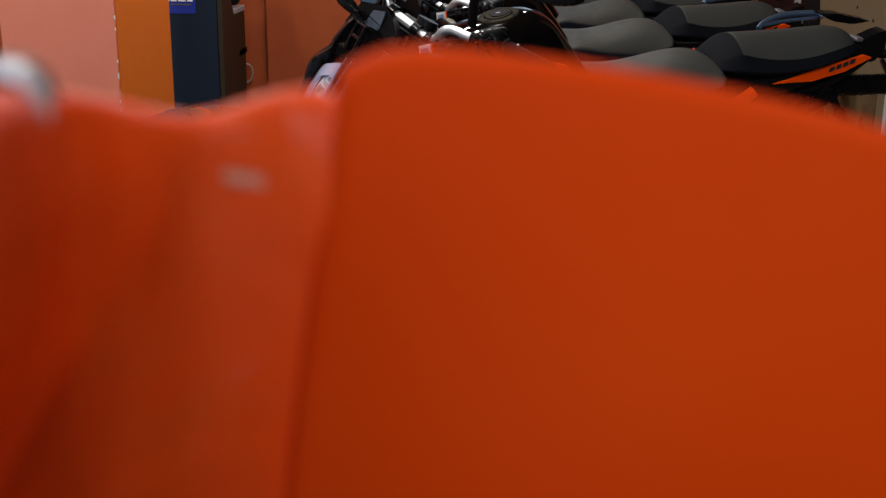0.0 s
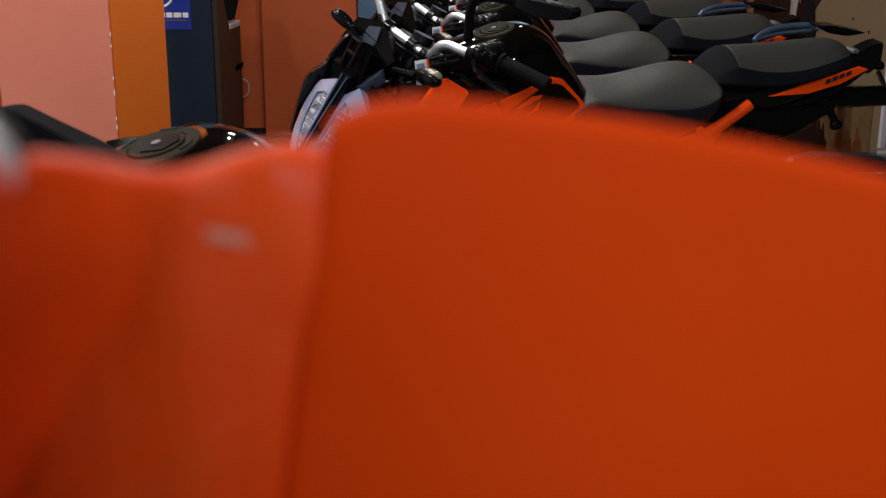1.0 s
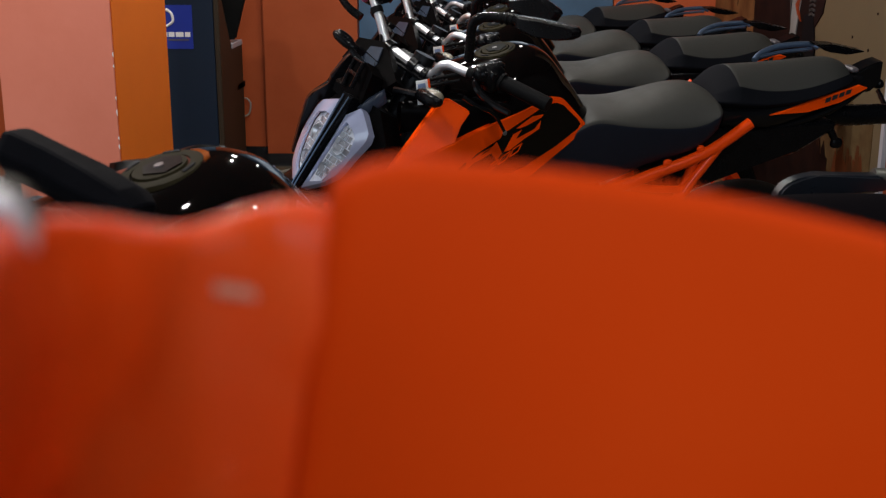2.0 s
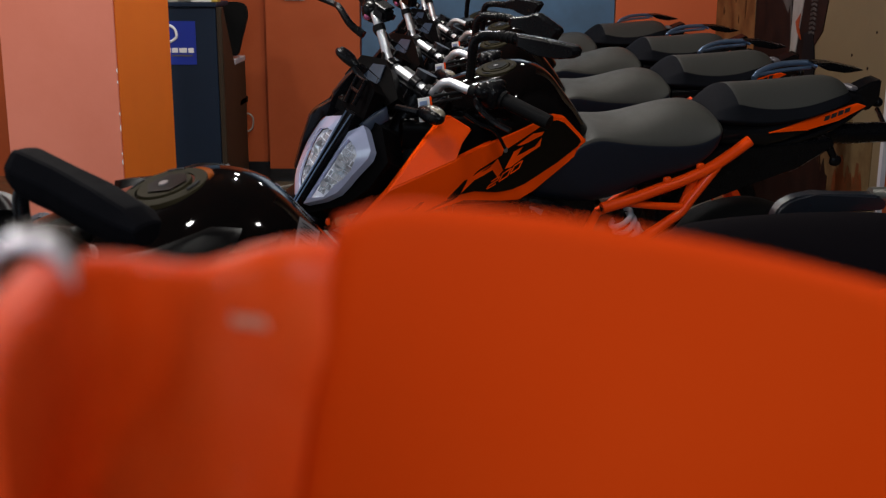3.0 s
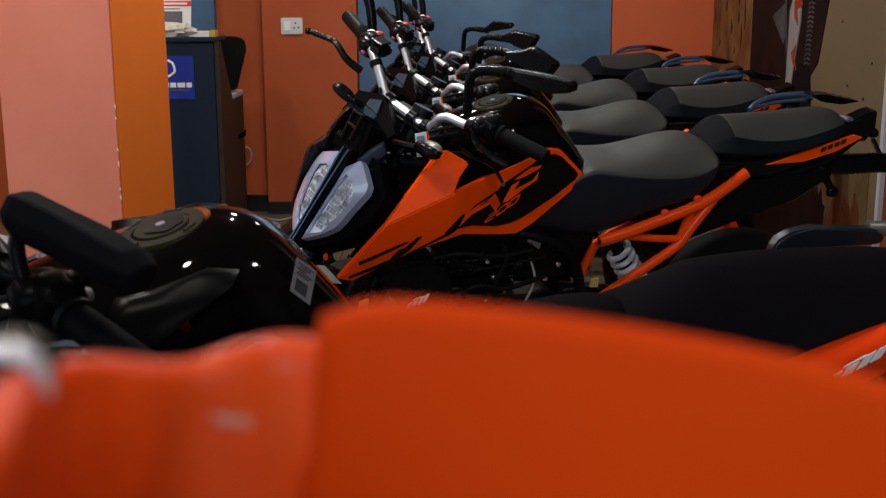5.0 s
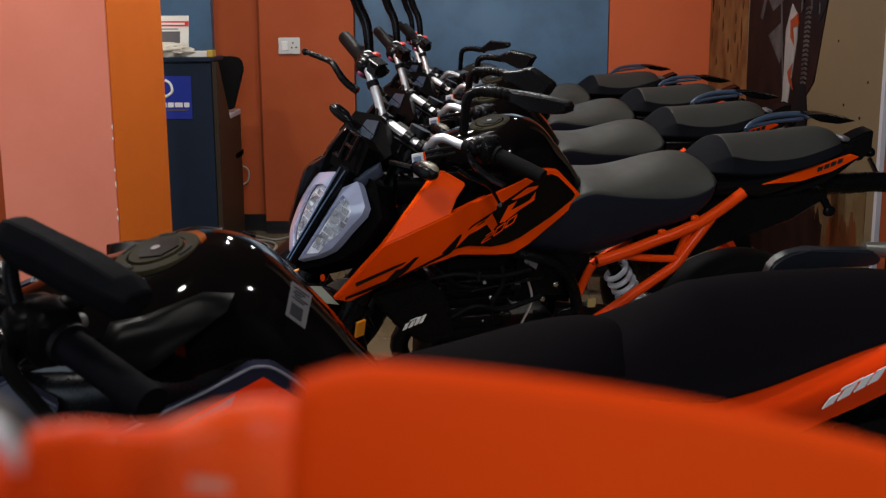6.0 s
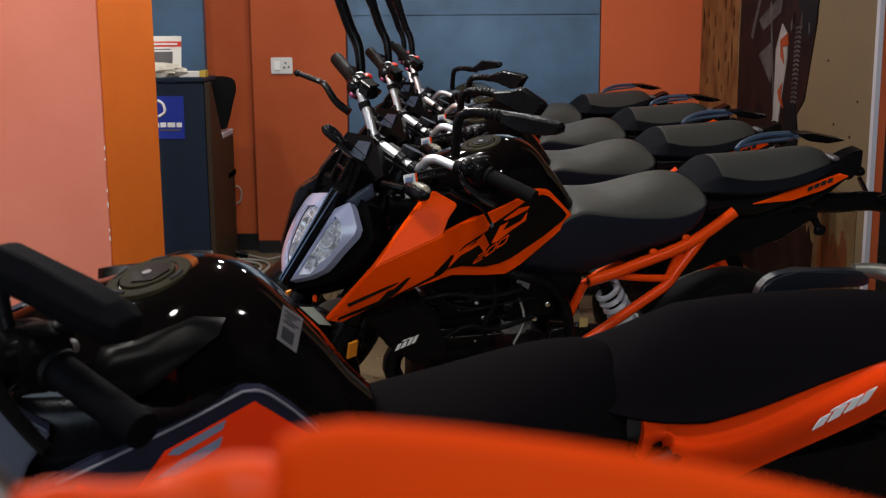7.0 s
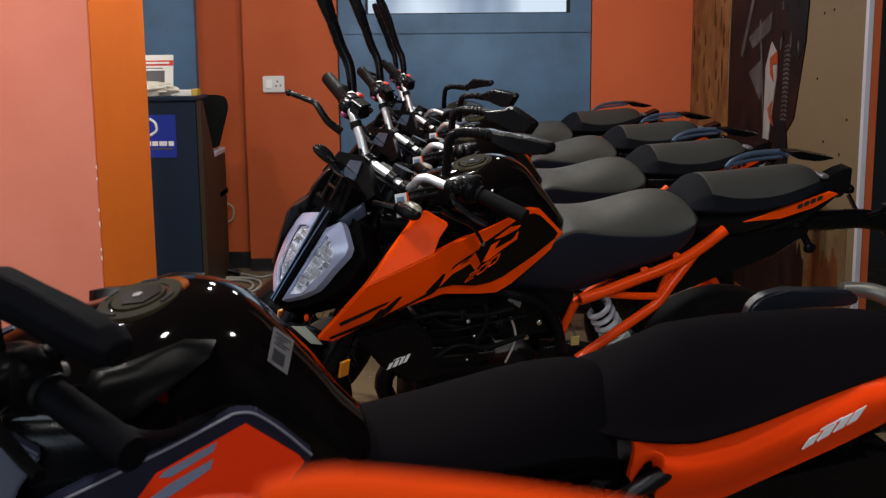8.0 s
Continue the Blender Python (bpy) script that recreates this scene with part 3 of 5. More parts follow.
part("header_bar", box(-0.06, 0.085, -0.003, -0.0017, 0.167, 0.177), "paper", card)
part("print_block", box(-0.045, 0.060, -0.0015, -0.0002, 0.048, 0.132), "label_grey", card, "grey printed square")
part("print_bar", box(-0.05, 0.05, -0.0015, -0.0002, 0.142, 0.147), "label_grey", card)
bag = thing("plastic_bag", pose(-1.50, 6.06, 1.060), "crumpled pale plastic bag on the desk", "bag")
bm = bmesh.new()
bmesh.ops.create_icosphere(bm, subdivisions=4, radius=1)
for v in bm.verts:
    k = 1 + 0.35 * noise.noise(v.co * 2.6) + 0.16 * abs(noise.noise(v.co * 7))
    v.co = Vector((v.co.x * 0.115 * k, v.co.y * 0.04 * k, max(0, 0.034 + v.co.z * 0.038 * k)))
part("bag_body", from_bm(bm), "bag", bag, sharp=25)
note_pad = thing("note_block", pose(-1.335, 6.08, 1.060), "white and yellow paper note block on the desk", "note block")
part("paper_stack", box(-0.075, 0.03, -0.03, 0.05, 0, 0.030, 0.002), "paper", note_pad)
part("yellow_stack", box(0.031, 0.062, -0.03, 0.05, 0, 0.034, 0.002), "yellow", note_pad, "yellow card stack")
chair = thing("office_chair", pose(-1.295, 6.42, 0), "black mesh office chair behind the desk", "chair")
part("backrest", moved(prism([(-0.20, 0.74), (0.050, 0.76), (0.112, 0.98), (0.10, 1.035), (0.06, 1.05), (-0.20, 1.05)], "y", -0.02, 0.02, 0.008, 2),
                       Matrix.Identity(4)), "mesh_black", chair)
part("seat", box(-0.30, 0.05, -0.02, 0.25, 0.46, 0.53, 0.02, 2), "mesh_black", chair)
part("column", tube([(-0.12, 0.12, 0.06), (-0.12, 0.12, 0.47)], 0.025), "plastic", chair)
part("back_post", tube([(-0.10, 0.10, 0.48), (-0.08, 0.03, 0.60), (-0.06, 0.022, 0.86)], 0.014), "plastic", chair)
for k in range(5):
    a = 2 * math.pi * k / 5
    part("foot", tube([(-0.12, 0.12, 0.075), (-0.12 + 0.24 * math.cos(a), 0.12 + 0.20 * math.sin(a), 0.02)], (0.020, 0.020)), "plastic", chair)
board = structure("board_back", box(-2.3, -1.42, END - 0.05, END + 0.018, 0.8, TOP), "slate_blue", "slate blue panel on the end wall")

# cable on the floor
cab = thing("floor_cable", pose(0, 0, 0), "pale grey cable lying on the floor", "cable")
part("cable_run", tube([(-1.36, 6.66, 0.006), (-1.20, 6.62, 0.006), (-1.06, 6.50, 0.006), (-0.98, 6.58, 0.006), (-0.86, 6.66, 0.006)], 0.006, 8), "cable", cab)
part("cable_loop", tube([(-1.30, 6.42, 0.008), (-1.14, 6.40, 0.008), (-1.06, 6.28, 0.008), (-1.07, 6.10, 0.008), (-1.2, 5.9, 0.008)], 0.008, 8), "cable", cab)
part("cable_loop", tube([(-1.28, 6.48, 0.008), (-1.10, 6.45, 0.008), (-1.02, 6.31, 0.008), (-1.03, 6.10, 0.008), (-1.15, 5.9, 0.008)], 0.008, 8), "cable", cab)
plugc = thing("wall_cable", pose(-1.250, END + 0.01, 0.36), "short beige cable hanging at the end wall", "cable")
part("cable_run", tube([(-0.05, 0, 0.02), (-0.02, -0.02, 0.03), (0.004, -0.015, 0.0), (-0.006, -0.01, -0.06), (-0.04, -0.01, -0.08)], 0.005, 8), "cable", plugc)

# small ceiling spots, one at each lamp, the added fill ones too
lamp = thing("ceiling_spot", pose(SPOTS[0][0], SPOTS[0][1], TOP), "small round recessed ceiling spot, switched on", "lamp", "ceiling spots")
part("bezel", lathe([(0.028, 0.0), (0.028, -0.012), (0.042, -0.012), (0.046, 0.0)], 28, "z"), "white_trim", lamp)
part("diffuser", lathe([(0.0001, -0.006), (0.0275, -0.006), (0.0275, -0.001)], 28, "z"), "tube_light", lamp)
for x, y, _ in SPOTS[1:]:
    copy_thing(lamp, pose(x, y, TOP))

# floor tiles, 600 mm
tiles_x, tiles_y = [LEFT + 0.6 * i for i in range(13)], [FRONT + 0.6 * j for j in range(17)]
tile_mesh = mesh_of("tile", *box(0.0015, 0.5985, 0.0015, 0.5985, -0.006, 0.0, 0.001))
tile_mesh.materials.append(MAT["floor"])
for x in tiles_x:
    for y in tiles_y:
        ob = new("tile", tile_mesh)
        ob.location, ob.parent = (x, y, 0), floor

# ---------------------------------------------------------------- motorcycles
# A bike's own axes: x ahead from under the rear axle, y to its left, z up.
STEER_AT, STEER_AXIS, STEER = Vector((1.00, 0, 0.95)), Vector((-0.42, 0, 0.908)), {'angle': radians(29)}


def steered(geo):
    angle = STEER['angle']
    m = Matrix.Translation(STEER_AT) @ Matrix.Rotation(angle, 4, STEER_AXIS) @ Matrix.Translation(-STEER_AT)
    return moved(geo, m)


def on_bars(geo):
    """Bar parts: a slight cant, then the steering."""
    c = Vector((0.985, 0, 1.05))
    return steered(moved(geo, Matrix.Translation(c) @ Matrix.Rotation(radians(STEER['cant']), 4, "X") @ Matrix.Translation(-c)))


PANEL = {"a": (1.229, .165, .619), "b": (1.115, .192, .765), "c": (.980, .150, .925), "d": (.951, .151, .937), "e": (.901, .174, .909),
         "q": (.926, .183, .877), "f": (.944, .196, .839), "g": (.824, .170, .877), "r": (.727, .149, .909), "h": (.673, .138, .927),
         "i": (.638, .129, .919), "s": (.586, .116, .868), "j": (.564, .112, .846), "k": (.570, .112, .822), "l": (.711, .137, .722),
         "t": (.752, .145, .703), "m": (.800, .150, .705), "n": (.904, .162, .717), "o": (.997, .164, .696), "p": (1.189, .158, .607)}
PANEL_FACES = ["bcdeqf", "abfnop", "fgrhisjkltmn"]


def panel_geo():
    keys = list(PANEL)
    n = len(keys)
    verts = [Vector(PANEL[k]) for k in keys]
    verts += [v - Vector((0, 0.022, 0)) for v in verts]
    faces = [(keys.index(f[0]), keys.index(f[q]), keys.index(f[q + 1])) for f in PANEL_FACES for q in range(1, len(f) - 1)]
    back = [tuple(i + n for i in f[::-1]) for f in faces]
    sides = [(i, (i + 1) % n, (i + 1) % n + n, i + n) for i in range(n)]
    bm = bmesh.new()
    vs = [bm.verts.new(v) for v in verts]
    for f in faces + back + sides:
        bm.faces.new([vs[i] for i in f])
    bmesh.ops.recalc_face_normals(bm, faces=bm.faces)
    sharp = [e for e in bm.edges if e.calc_face_angle(0) > radians(24)]
    bmesh.ops.bevel(bm, geom=sharp, offset=0.003, segments=2, affect="EDGES")
    return from_bm(bm)


def panel_y(x, z):
    """How far out the panel's skin lies at (x, z)."""
    best = 0.10
    for f in PANEL_FACES[1:]:
        pts = [PANEL[c] for c in f]
        for i in range(1, len(pts) - 1):
            (x0, y0, z0), (x1, y1, z1), (x2, y2, z2) = pts[0], pts[i], pts[i + 1]
            d = (z1 - z2) * (x0 - x2) + (x2 - x1) * (z0 - z2)
            if abs(d) < 1e-9:
                continue
            a = ((z1 - z2) * (x - x2) + (x2 - x1) * (z - z2)) / d
            b = ((z2 - z0) * (x - x2) + (x0 - x2) * (z - z2)) / d
            if min(a, b, 1 - a - b) > -0.02:
                best = max(best, a * y0 + b * y1 + (1 - a - b) * y2)
    return best


def decal(points, lift=0.003):
    """A thin printed shape on the side panel, as (x, z) points, cut fine enough to follow its folds."""
    bm = bmesh.new()
    bm.faces.new([bm.verts.new((x, 0, z)) for x, z in points])
    bmesh.ops.triangulate(bm, faces=bm.faces[:])
    for _ in range(3):
        long = [e for e in bm.edges if e.calc_length() > 0.03]
        if long:
            bmesh.ops.subdivide_edges(bm, edges=long, cuts=1)
            bmesh.ops.triangulate(bm, faces=bm.faces[:])
    for v in bm.verts:
        v.co.y = panel_y(v.co.x, v.co.z) + lift
    verts, faces = from_bm(bm)
    n = len(verts)
    return verts + [v - Vector((0, 0.0022, 0)) for v in verts], faces + [tuple(i + n for i in f[::-1]) for f in faces]


def stroke(x0, z0, x1, z1, w):
    d = Vector((x1 - x0, z1 - z0)).normalized() * w / 2
    return [(x0 - d.y, z0 + d.x), (x1 - d.y, z1 + d.x), (x1 + d.y, z1 - d.x), (x0 + d.y, z0 - d.x)]


def bar_logo(parent, origin, along, up, length, height, mat):
    """A maker's mark as three plain slanted shapes."""
    o, a, u = Vector(origin), Vector(along), Vector(up)
    out = a.cross(u).normalized() * 0.0015
    for x0, x1, z0, z1 in ((0.0, 0.19, 0.0, 0.72), (0.27, 0.48, 0.0, 0.72), (0.16, 0.54, 0.86, 1.0), (0.56, 0.74, 0.0, 0.90), (0.80, 0.98, 0.0, 0.90)):
        s = 0.14
        p = [o + a * length * (x + s * z) + u * height * z for x, z in ((x0, z0), (x1, z0), (x1, z1), (x0, z1))]
        part("mark_shape", slab([q + out for q in p], 0.0014), mat, parent)


def wheel(name, parent, centre, r, width, steer_it, spokes=5, rim_mat="frame_orange"):
    rim_r = r - 0.075
    w = width / 2
    t = Matrix.Translation(centre)
    turn = (lambda g: steered(g)) if steer_it else (lambda g: g)
    hub = part(name, turn(moved(joined(lathe([(0.02, -0.05), (0.045, -0.05), (0.055, 0), (0.045, 0.05), (0.02, 0.05)], 20)), t)), "plastic", parent)
    part("tyre", turn(moved(lathe([(rim_r + 0.005, -w * 0.75), (rim_r + 0.03, -w * 0.98), (r - 0.022, -w * 0.92), (r - 0.006, -w * 0.5), (r, 0),
                                   (r - 0.006, w * 0.5), (r - 0.022, w * 0.92), (rim_r + 0.03, w * 0.98), (rim_r + 0.005, w * 0.75)], 48), t)), "rubber", hub)
    geos = [lathe([(rim_r - 0.018, -w * 0.72), (rim_r + 0.008, -w * 0.76), (rim_r + 0.006, -w * 0.6), (rim_r - 0.012, 0), (rim_r + 0.006, w * 0.6),
                   (rim_r + 0.008, w * 0.76), (rim_r - 0.018, w * 0.72), (rim_r - 0.026, 0)], 48, closed=True)]
    for k in range(spokes):
        for da in (-0.13, 0.13):
            a = 2 * math.pi * k / spokes
            geos.append(tube([(0.045 * math.cos(a), 0, 0.045 * math.sin(a)), ((rim_r - 0.012) * math.cos(a + da), 0, (rim_r - 0.012) * math.sin(a + da))],
                             0.010, 8))
    part("rim", turn(moved(joined(*geos), t)), rim_mat, hub, "orange cast rim" if rim_mat == "frame_orange" else "cast rim blackened for the shade around it")
    part("brake_disc", turn(moved(lathe([(0.075, 0.055), (0.14, 0.055), (0.14, 0.060), (0.075, 0.060)], 36, closed=True), t)), "silver", hub, "steel brake disc")
    return hub


def ellipsoid(centre, size, turn=(0, 0, 0), squash=2.6, n=20):
    bm = bmesh.new()
    bmesh.ops.create_uvsphere(bm, u_segments=n, v_segments=n // 2, radius=1)
    m = pose(*centre, *turn)
    for v in bm.verts:
        k = 1 / (sum(abs(c) ** squash for c in v.co) ** (1 / squash))
        v.co = m @ Vector((v.co.x * k * size[0], v.co.y * k * size[1], v.co.z * k * size[2]))
    return from_bm(bm)


# each section: x, half width and height of the top's edge, of the widest line, height of the foot and of the crown
PILLION = [(.186, .050, .892, .075, .884, .868, .903), (.174, .070, .900, .098, .884, .862, .916), (.120, .092, .927, .113, .884, .856, .965),
           (.04, .100, .909, .118, .876, .852, .972), (-.066, .100, .911, .119, .884, .864, .977), (-.13, .094, .922, .114, .898, .878, .982),
           (-.20, .082, .938, .100, .916, .898, .984), (-.244, .058, .940, .078, .924, .908, .966), (-.256, .036, .940, .054, .931, .918, .953)]
DARK_PILLION = [(.236, .062, .850, .080, .842, .828, .858), (.222, .088, .842, .103, .833, .816, .872), (.150, .104, .826, .117, .814, .800, .908),
                (.075, .108, .826, .121, .811, .793, .940), (.0, .108, .842, .122, .826, .806, .945), (-.075, .104, .862, .117, .848, .830, .943),
                (-.156, .096, .879, .108, .866, .851, .938), (-.24, .084, .893, .096, .879, .864, .931), (-.30, .060, .893, .076, .881, .868, .920),
                (-.326, .038, .889, .053, .884, .876, .900)]


def pillion_rows(style):
    """A faceted cushion: a crowned top, shoulders, and a side that tucks in to a narrower foot."""
    rows = []
    for x, wt, zt, wm, zm, zb, zc in (DARK_PILLION if style == "dark" else PILLION):
        half = [(wm * .82, zb), (wm, zm), (wt, zt), (wt * .60, zt + (zc - zt) * (.70 if style == "dark" else .56))]
        row = half + [(0, zc)] + [(-y, z) for y, z in half[::-1]]
        hollow = (.036 if style == "dark" else .010) * min(1, max(0, (x - .06) / .14))
        rows.append([(x - hollow * (1 - min(1, abs(y) / .085)), y, z) for y, z in row])
    return rows


# rider seat: x, half width, crown, foot and the height of the edge between top and flank
RIDER = [(.715, .098, .735, .680, .725), (.66, .110, .775, .670, .765), (.60, .118, .835, .646, .825), (.545, .123, .864, .640, .858), (.50, .126, .867, .644, .852),
         (.44, .128, .869, .662, .840), (.37, .130, .889, .697, .832), (.30, .132, .912, .717, .826), (.25, .135, .918, .736, .829), (.21, .138, .913, .764, .843),
         (.186, .136, .899, .800, .860), (.172, .120, .885, .820, .866)]
DARK_RIDER = [(.560, .060, .807, .765), (.515, .098, .825, .750), (.46, .117, .825, .745), (.38, .126, .843, .750), (.30, .129, .872, .760), (.25, .127, .884, .765), (.215, .124, .886, .755),
              (.200, .121, .880, .755), (.188, .118, .870, .755)]


def rider_rows(style):
    rows = []
    if style == "orange":
        for x, w, t, b, e in RIDER:
            half = [(w * .86, b), (w * .97, b + (e - b) * .5), (w, e), (w * .82, t - (t - e) * .40), (w * .45, t - (t - e) * .10)]
            back = .010 * min(1, max(0, (.32 - x) / .1))
            row = half + [(0, t)] + [(-y, z) for y, z in half[::-1]]
            rows.append([(x - back * (1 - min(1, abs(y) / w)), y, z) for y, z in row])
        return rows
    for x, w, t, b in DARK_RIDER:
        crown = (.018 + .040 * min(1, max(0, (.42 - x) / .20))) * (1.25 if style == "dark" else .85)
        half = [(w * .92, b), (w, b + (t - b) * .42), (w * .97, t - crown - .008), (w * .76, t - crown * .56), (w * .40, t - crown * .16)]
        back = .030 * min(1, max(0, (.32 - x) / .1))
        row = half + [(0, t)] + [(-y, z) for y, z in half[::-1]]
        rows.append([(x - back * (1 - min(1, abs(y) / w)), y, z) for y, z in row])
    return rows


def cover_skin(stations):
    """A thin outward-bulging cover along x. Each station: x, top, bottom, how far the bulge stands out."""
    m, verts, faces = 9, [], []
    for skin in (0.0, -.010):
        for x, top, bot, bulge in stations:
            for k in range(m):
                u = k / (m - 1)
                y = .112 + skin + bulge * math.sin(math.pi * min(1, u * 1.15) ** .8) - .010 * max(0, .22 - u) / .22 - .012 * u * u - max(0, -x - .05) * .03
                verts.append((x, y, top + (bot - top) * u))
    n = len(stations)
    for i in range(n - 1):
        for k in range(m - 1):
            a = i * m + k
            faces.append((a, a + 1, a + m + 1, a + m))
            faces.append((a + n * m, a + n * m + m, a + n * m + m + 1, a + n * m + 1))
    rim = [k for k in range(m)] + [i * m + m - 1 for i in range(1, n)] + [(n - 1) * m + k for k in range(m - 2, -1, -1)] + [i * m for i in range(n - 2, 0, -1)]
    for a, b in zip(rim, rim[1:] + rim[:1]):
        faces.append((a, b, b + n * m, a + n * m))
    return verts, faces


def mirror_head(a, b, wide, thick, start=0.4):
    """A faceted wedge-shaped mirror shell from a to b, fullest past its middle, with a blunt slanted outer end."""
    a, b = Vector(a), Vector(b)
    n = (b - a).length
    bm = bmesh.new()
    rings = []
    for x, w, up, down in ((0, start * .8, start * .8, start * .8), (.08, start, start, start), (.36, .86, .92, .96), (.66, 1, .86, 1), (.90, .90, .62, .96), (1, .62, .20, .72)):
        ring = [(-w * .92, -down * .35), (-w, up * .30), (-w * .55, up), (w * .35, up * .92), (w, up * .20), (w * .80, -down * .62), (w * .2, -down), (-w * .62, -down * .86)]
        rings.append([bm.verts.new((x * n, y * wide, z * thick)) for y, z in ring])
    for r0, r1 in zip(rings, rings[1:]):
        for i in range(8):
            bm.faces.new((r0[i], r0[(i + 1) % 8], r1[(i + 1) % 8], r1[i]))
    bm.faces.new(rings[0])
    bm.faces.new(rings[-1][::-1])
    bmesh.ops.recalc_face_normals(bm, faces=bm.faces)
    bmesh.ops.bevel(bm, geom=bm.edges[:], offset=min(wide, thick) * .07, segments=1, affect="EDGES")
    m = (b - a).to_track_quat("X", "Z").to_matrix().to_4x4()
    return moved(from_bm(bm), Matrix.Translation(a) @ m)


def level_mirror(bike, outline):
    """A mirror folded out level. The outline of its head runs along the arm and upwards; its edges are chamfered all round."""
    mir = part("mirror", tube([(.938, .250, 1.060), (.940, .262, 1.125), (.938, .266, 1.150), (.928, .272, 1.164), (.905, .286, 1.171), (.868, .322, 1.175), (.846, .346, 1.172)],
                              (.0115, .0125), 14), "plastic", bike, "black mirror folded out level")
    part("mirror_gaiter", joined(*[tube([(.884 - .009 * k, .305 + .010 * k, 1.1735), (.880 - .009 * k, .309 + .010 * k, 1.1735)], .0140, 14) for k in range(3)]), "rubber", mir)
    along = Vector((-.112, .123, 0)).normalized()
    out = Vector((along.y, -along.x, 0))
    ring = [Vector((.858, .335, 1.17)) + along * u + Vector((0, 0, v)) for u, v in outline]
    mid, n = sum(ring, Vector()) / len(ring), len(ring)
    verts = ring + [mid.lerp(p, .94) + out * .010 for p in ring] + [mid.lerp(p, .80) + out * .017 for p in ring]
    verts += [mid.lerp(p, .94) - out * .008 for p in ring] + [mid.lerp(p, .90) - out * .014 for p in ring]
    faces = []
    for a, b in ((0, 1), (1, 2), (0, 3), (3, 4)):
        faces += [(a * n + i, a * n + (i + 1) % n, b * n + (i + 1) % n, b * n + i) for i in range(n)]
    faces += [tuple(range(2 * n, 3 * n)), tuple(range(4 * n, 5 * n))]
    part("mirror_head", (verts, faces), "plastic", mir, sharp=28)


def motorcycle(m, style, label):
    bike = thing("motorcycle", m, label, "motorcycle", "row of motorcycles")
    STEER['angle'], STEER['cant'] = (radians(24.3), 0.0) if style == "dark" else (radians(29.5), -3.5)
    low = -0.042 if style == "dark" else 0.0          # the dark one has a lower seat
    hard, smooth_black = ("satin_black", "satin_black") if style == "dark" else ("plastic", "shiny_plastic")
    vinyl = "dark_seat" if style == "dark" else "seat"

    # tank and filler cap
    slim, waist = .92, .86
    tank = part("fuel_tank", loft([(1.01, .085, .930, .80, 2.4), (.96, .125, .962, .76, 2.5), (.88, .150 * slim, .992, .72, 2.6), (.82, .158 * slim, 1.010, .71, 2.6), (.77, .158 * slim, 1.026, .71, 2.6),
                                   (.725, .154 * waist, 1.034, .70, 2.5), (.685, .146 * waist, 1.028, .70, 2.4), (.65, .138 * waist, 1.008, .69, 2.4), (.615, .126 * waist, .970, .69, 2.3),
                                   (.575, .114 * waist, .922, .69, 2.3), (.54, .100 * waist, .875, .69, 2.3), (.510, .080 * waist, .840, .70, 2.3)], 40, 4), "gloss_black", bike, "gloss black fuel tank", 60)
    capm = pose(.789, 0, 1.016, 0, 15.0, 0)
    cap = part("filler_cap", moved(lathe([(0.0001, .006), (.034, .007), (.036, .002)], 32, "z"), capm), "bronze", tank, "round bronze-grey filler cap")
    part("cap_ring", moved(lathe([(.038, 0), (.038, .005), (.044, .006), (.053, .004), (.056, -.002)], 40, "z"), capm), "bronze", cap)
    part("cap_lock", moved(lathe([(0.0001, .010), (.006, .010), (.007, .006)], 16, "z"), capm), "lens_grey", cap)
    for a0 in (0.4, 2.2, 4.1, 5.3):
        part("cap_slot", moved(tube([(.046 * math.cos(a0 + d), .046 * math.sin(a0 + d), .0055) for d in (0, .25, .5)], 0.0022, 6), capm), "ink", cap)
    part("cap_flap", moved(prism([(-.006, -.028), (.020, -.014), (.020, .014), (-.006, .028), (-.028, .012), (-.028, -.012)], "z", .0065, .0085), capm), "satin_black", cap)
    for sy in (1, -1):
        part("tank_shoulder", loft([(1.06, .022, .915, .84, 2.4, sy * .085), (.98, .032, .925, .80, 2.6, sy * .105), (.86, .034, .930, .78, 2.6, sy * .122),
                                    (.74, .026, .925, .78, 2.4, sy * .122), (.66, .015, .905, .80, 2.2, sy * .118)], 18, 3), "plastic" if style == "dark" else "satin_black", bike)

    # side panels with their printed shapes
    panel_mat = "orange" if style == "orange" else "navy_print"
    left = part("side_panel", panel_geo(), panel_mat, bike, "orange side panel with black print" if style == "orange" else "navy side panel with orange and silver print", 30)
    part("side_panel", mirrored(panel_geo()), panel_mat, bike, "", 30)
    if style == "orange":
        part("black_print", decal([(.932, .736), (.914, .771), (.831, .821), (.794, .856), (.726, .892), (.692, .912), (.660, .913), (.640, .905), (.594, .863),
                                   (.583, .849), (.591, .836), (.649, .797), (.739, .750), (.775, .739), (.822, .735), (.884, .744)]), "gloss_black", left, "gloss black printed field")
        # orange shapes on the black field
        for s in ([(.921, .741), (.907, .780), (.850, .808), (.828, .830), (.810, .796), (.825, .779), (.841, .801), (.888, .778)],
                  [(.805, .800), (.783, .844), (.758, .854), (.773, .831), (.722, .851), (.704, .873), (.707, .850), (.749, .828), (.790, .801)],
                  [(.775, .859), (.730, .886), (.698, .888), (.704, .879), (.745, .863), (.765, .858)]):
            part("print_shape", decal(s, .0045), "orange", left)
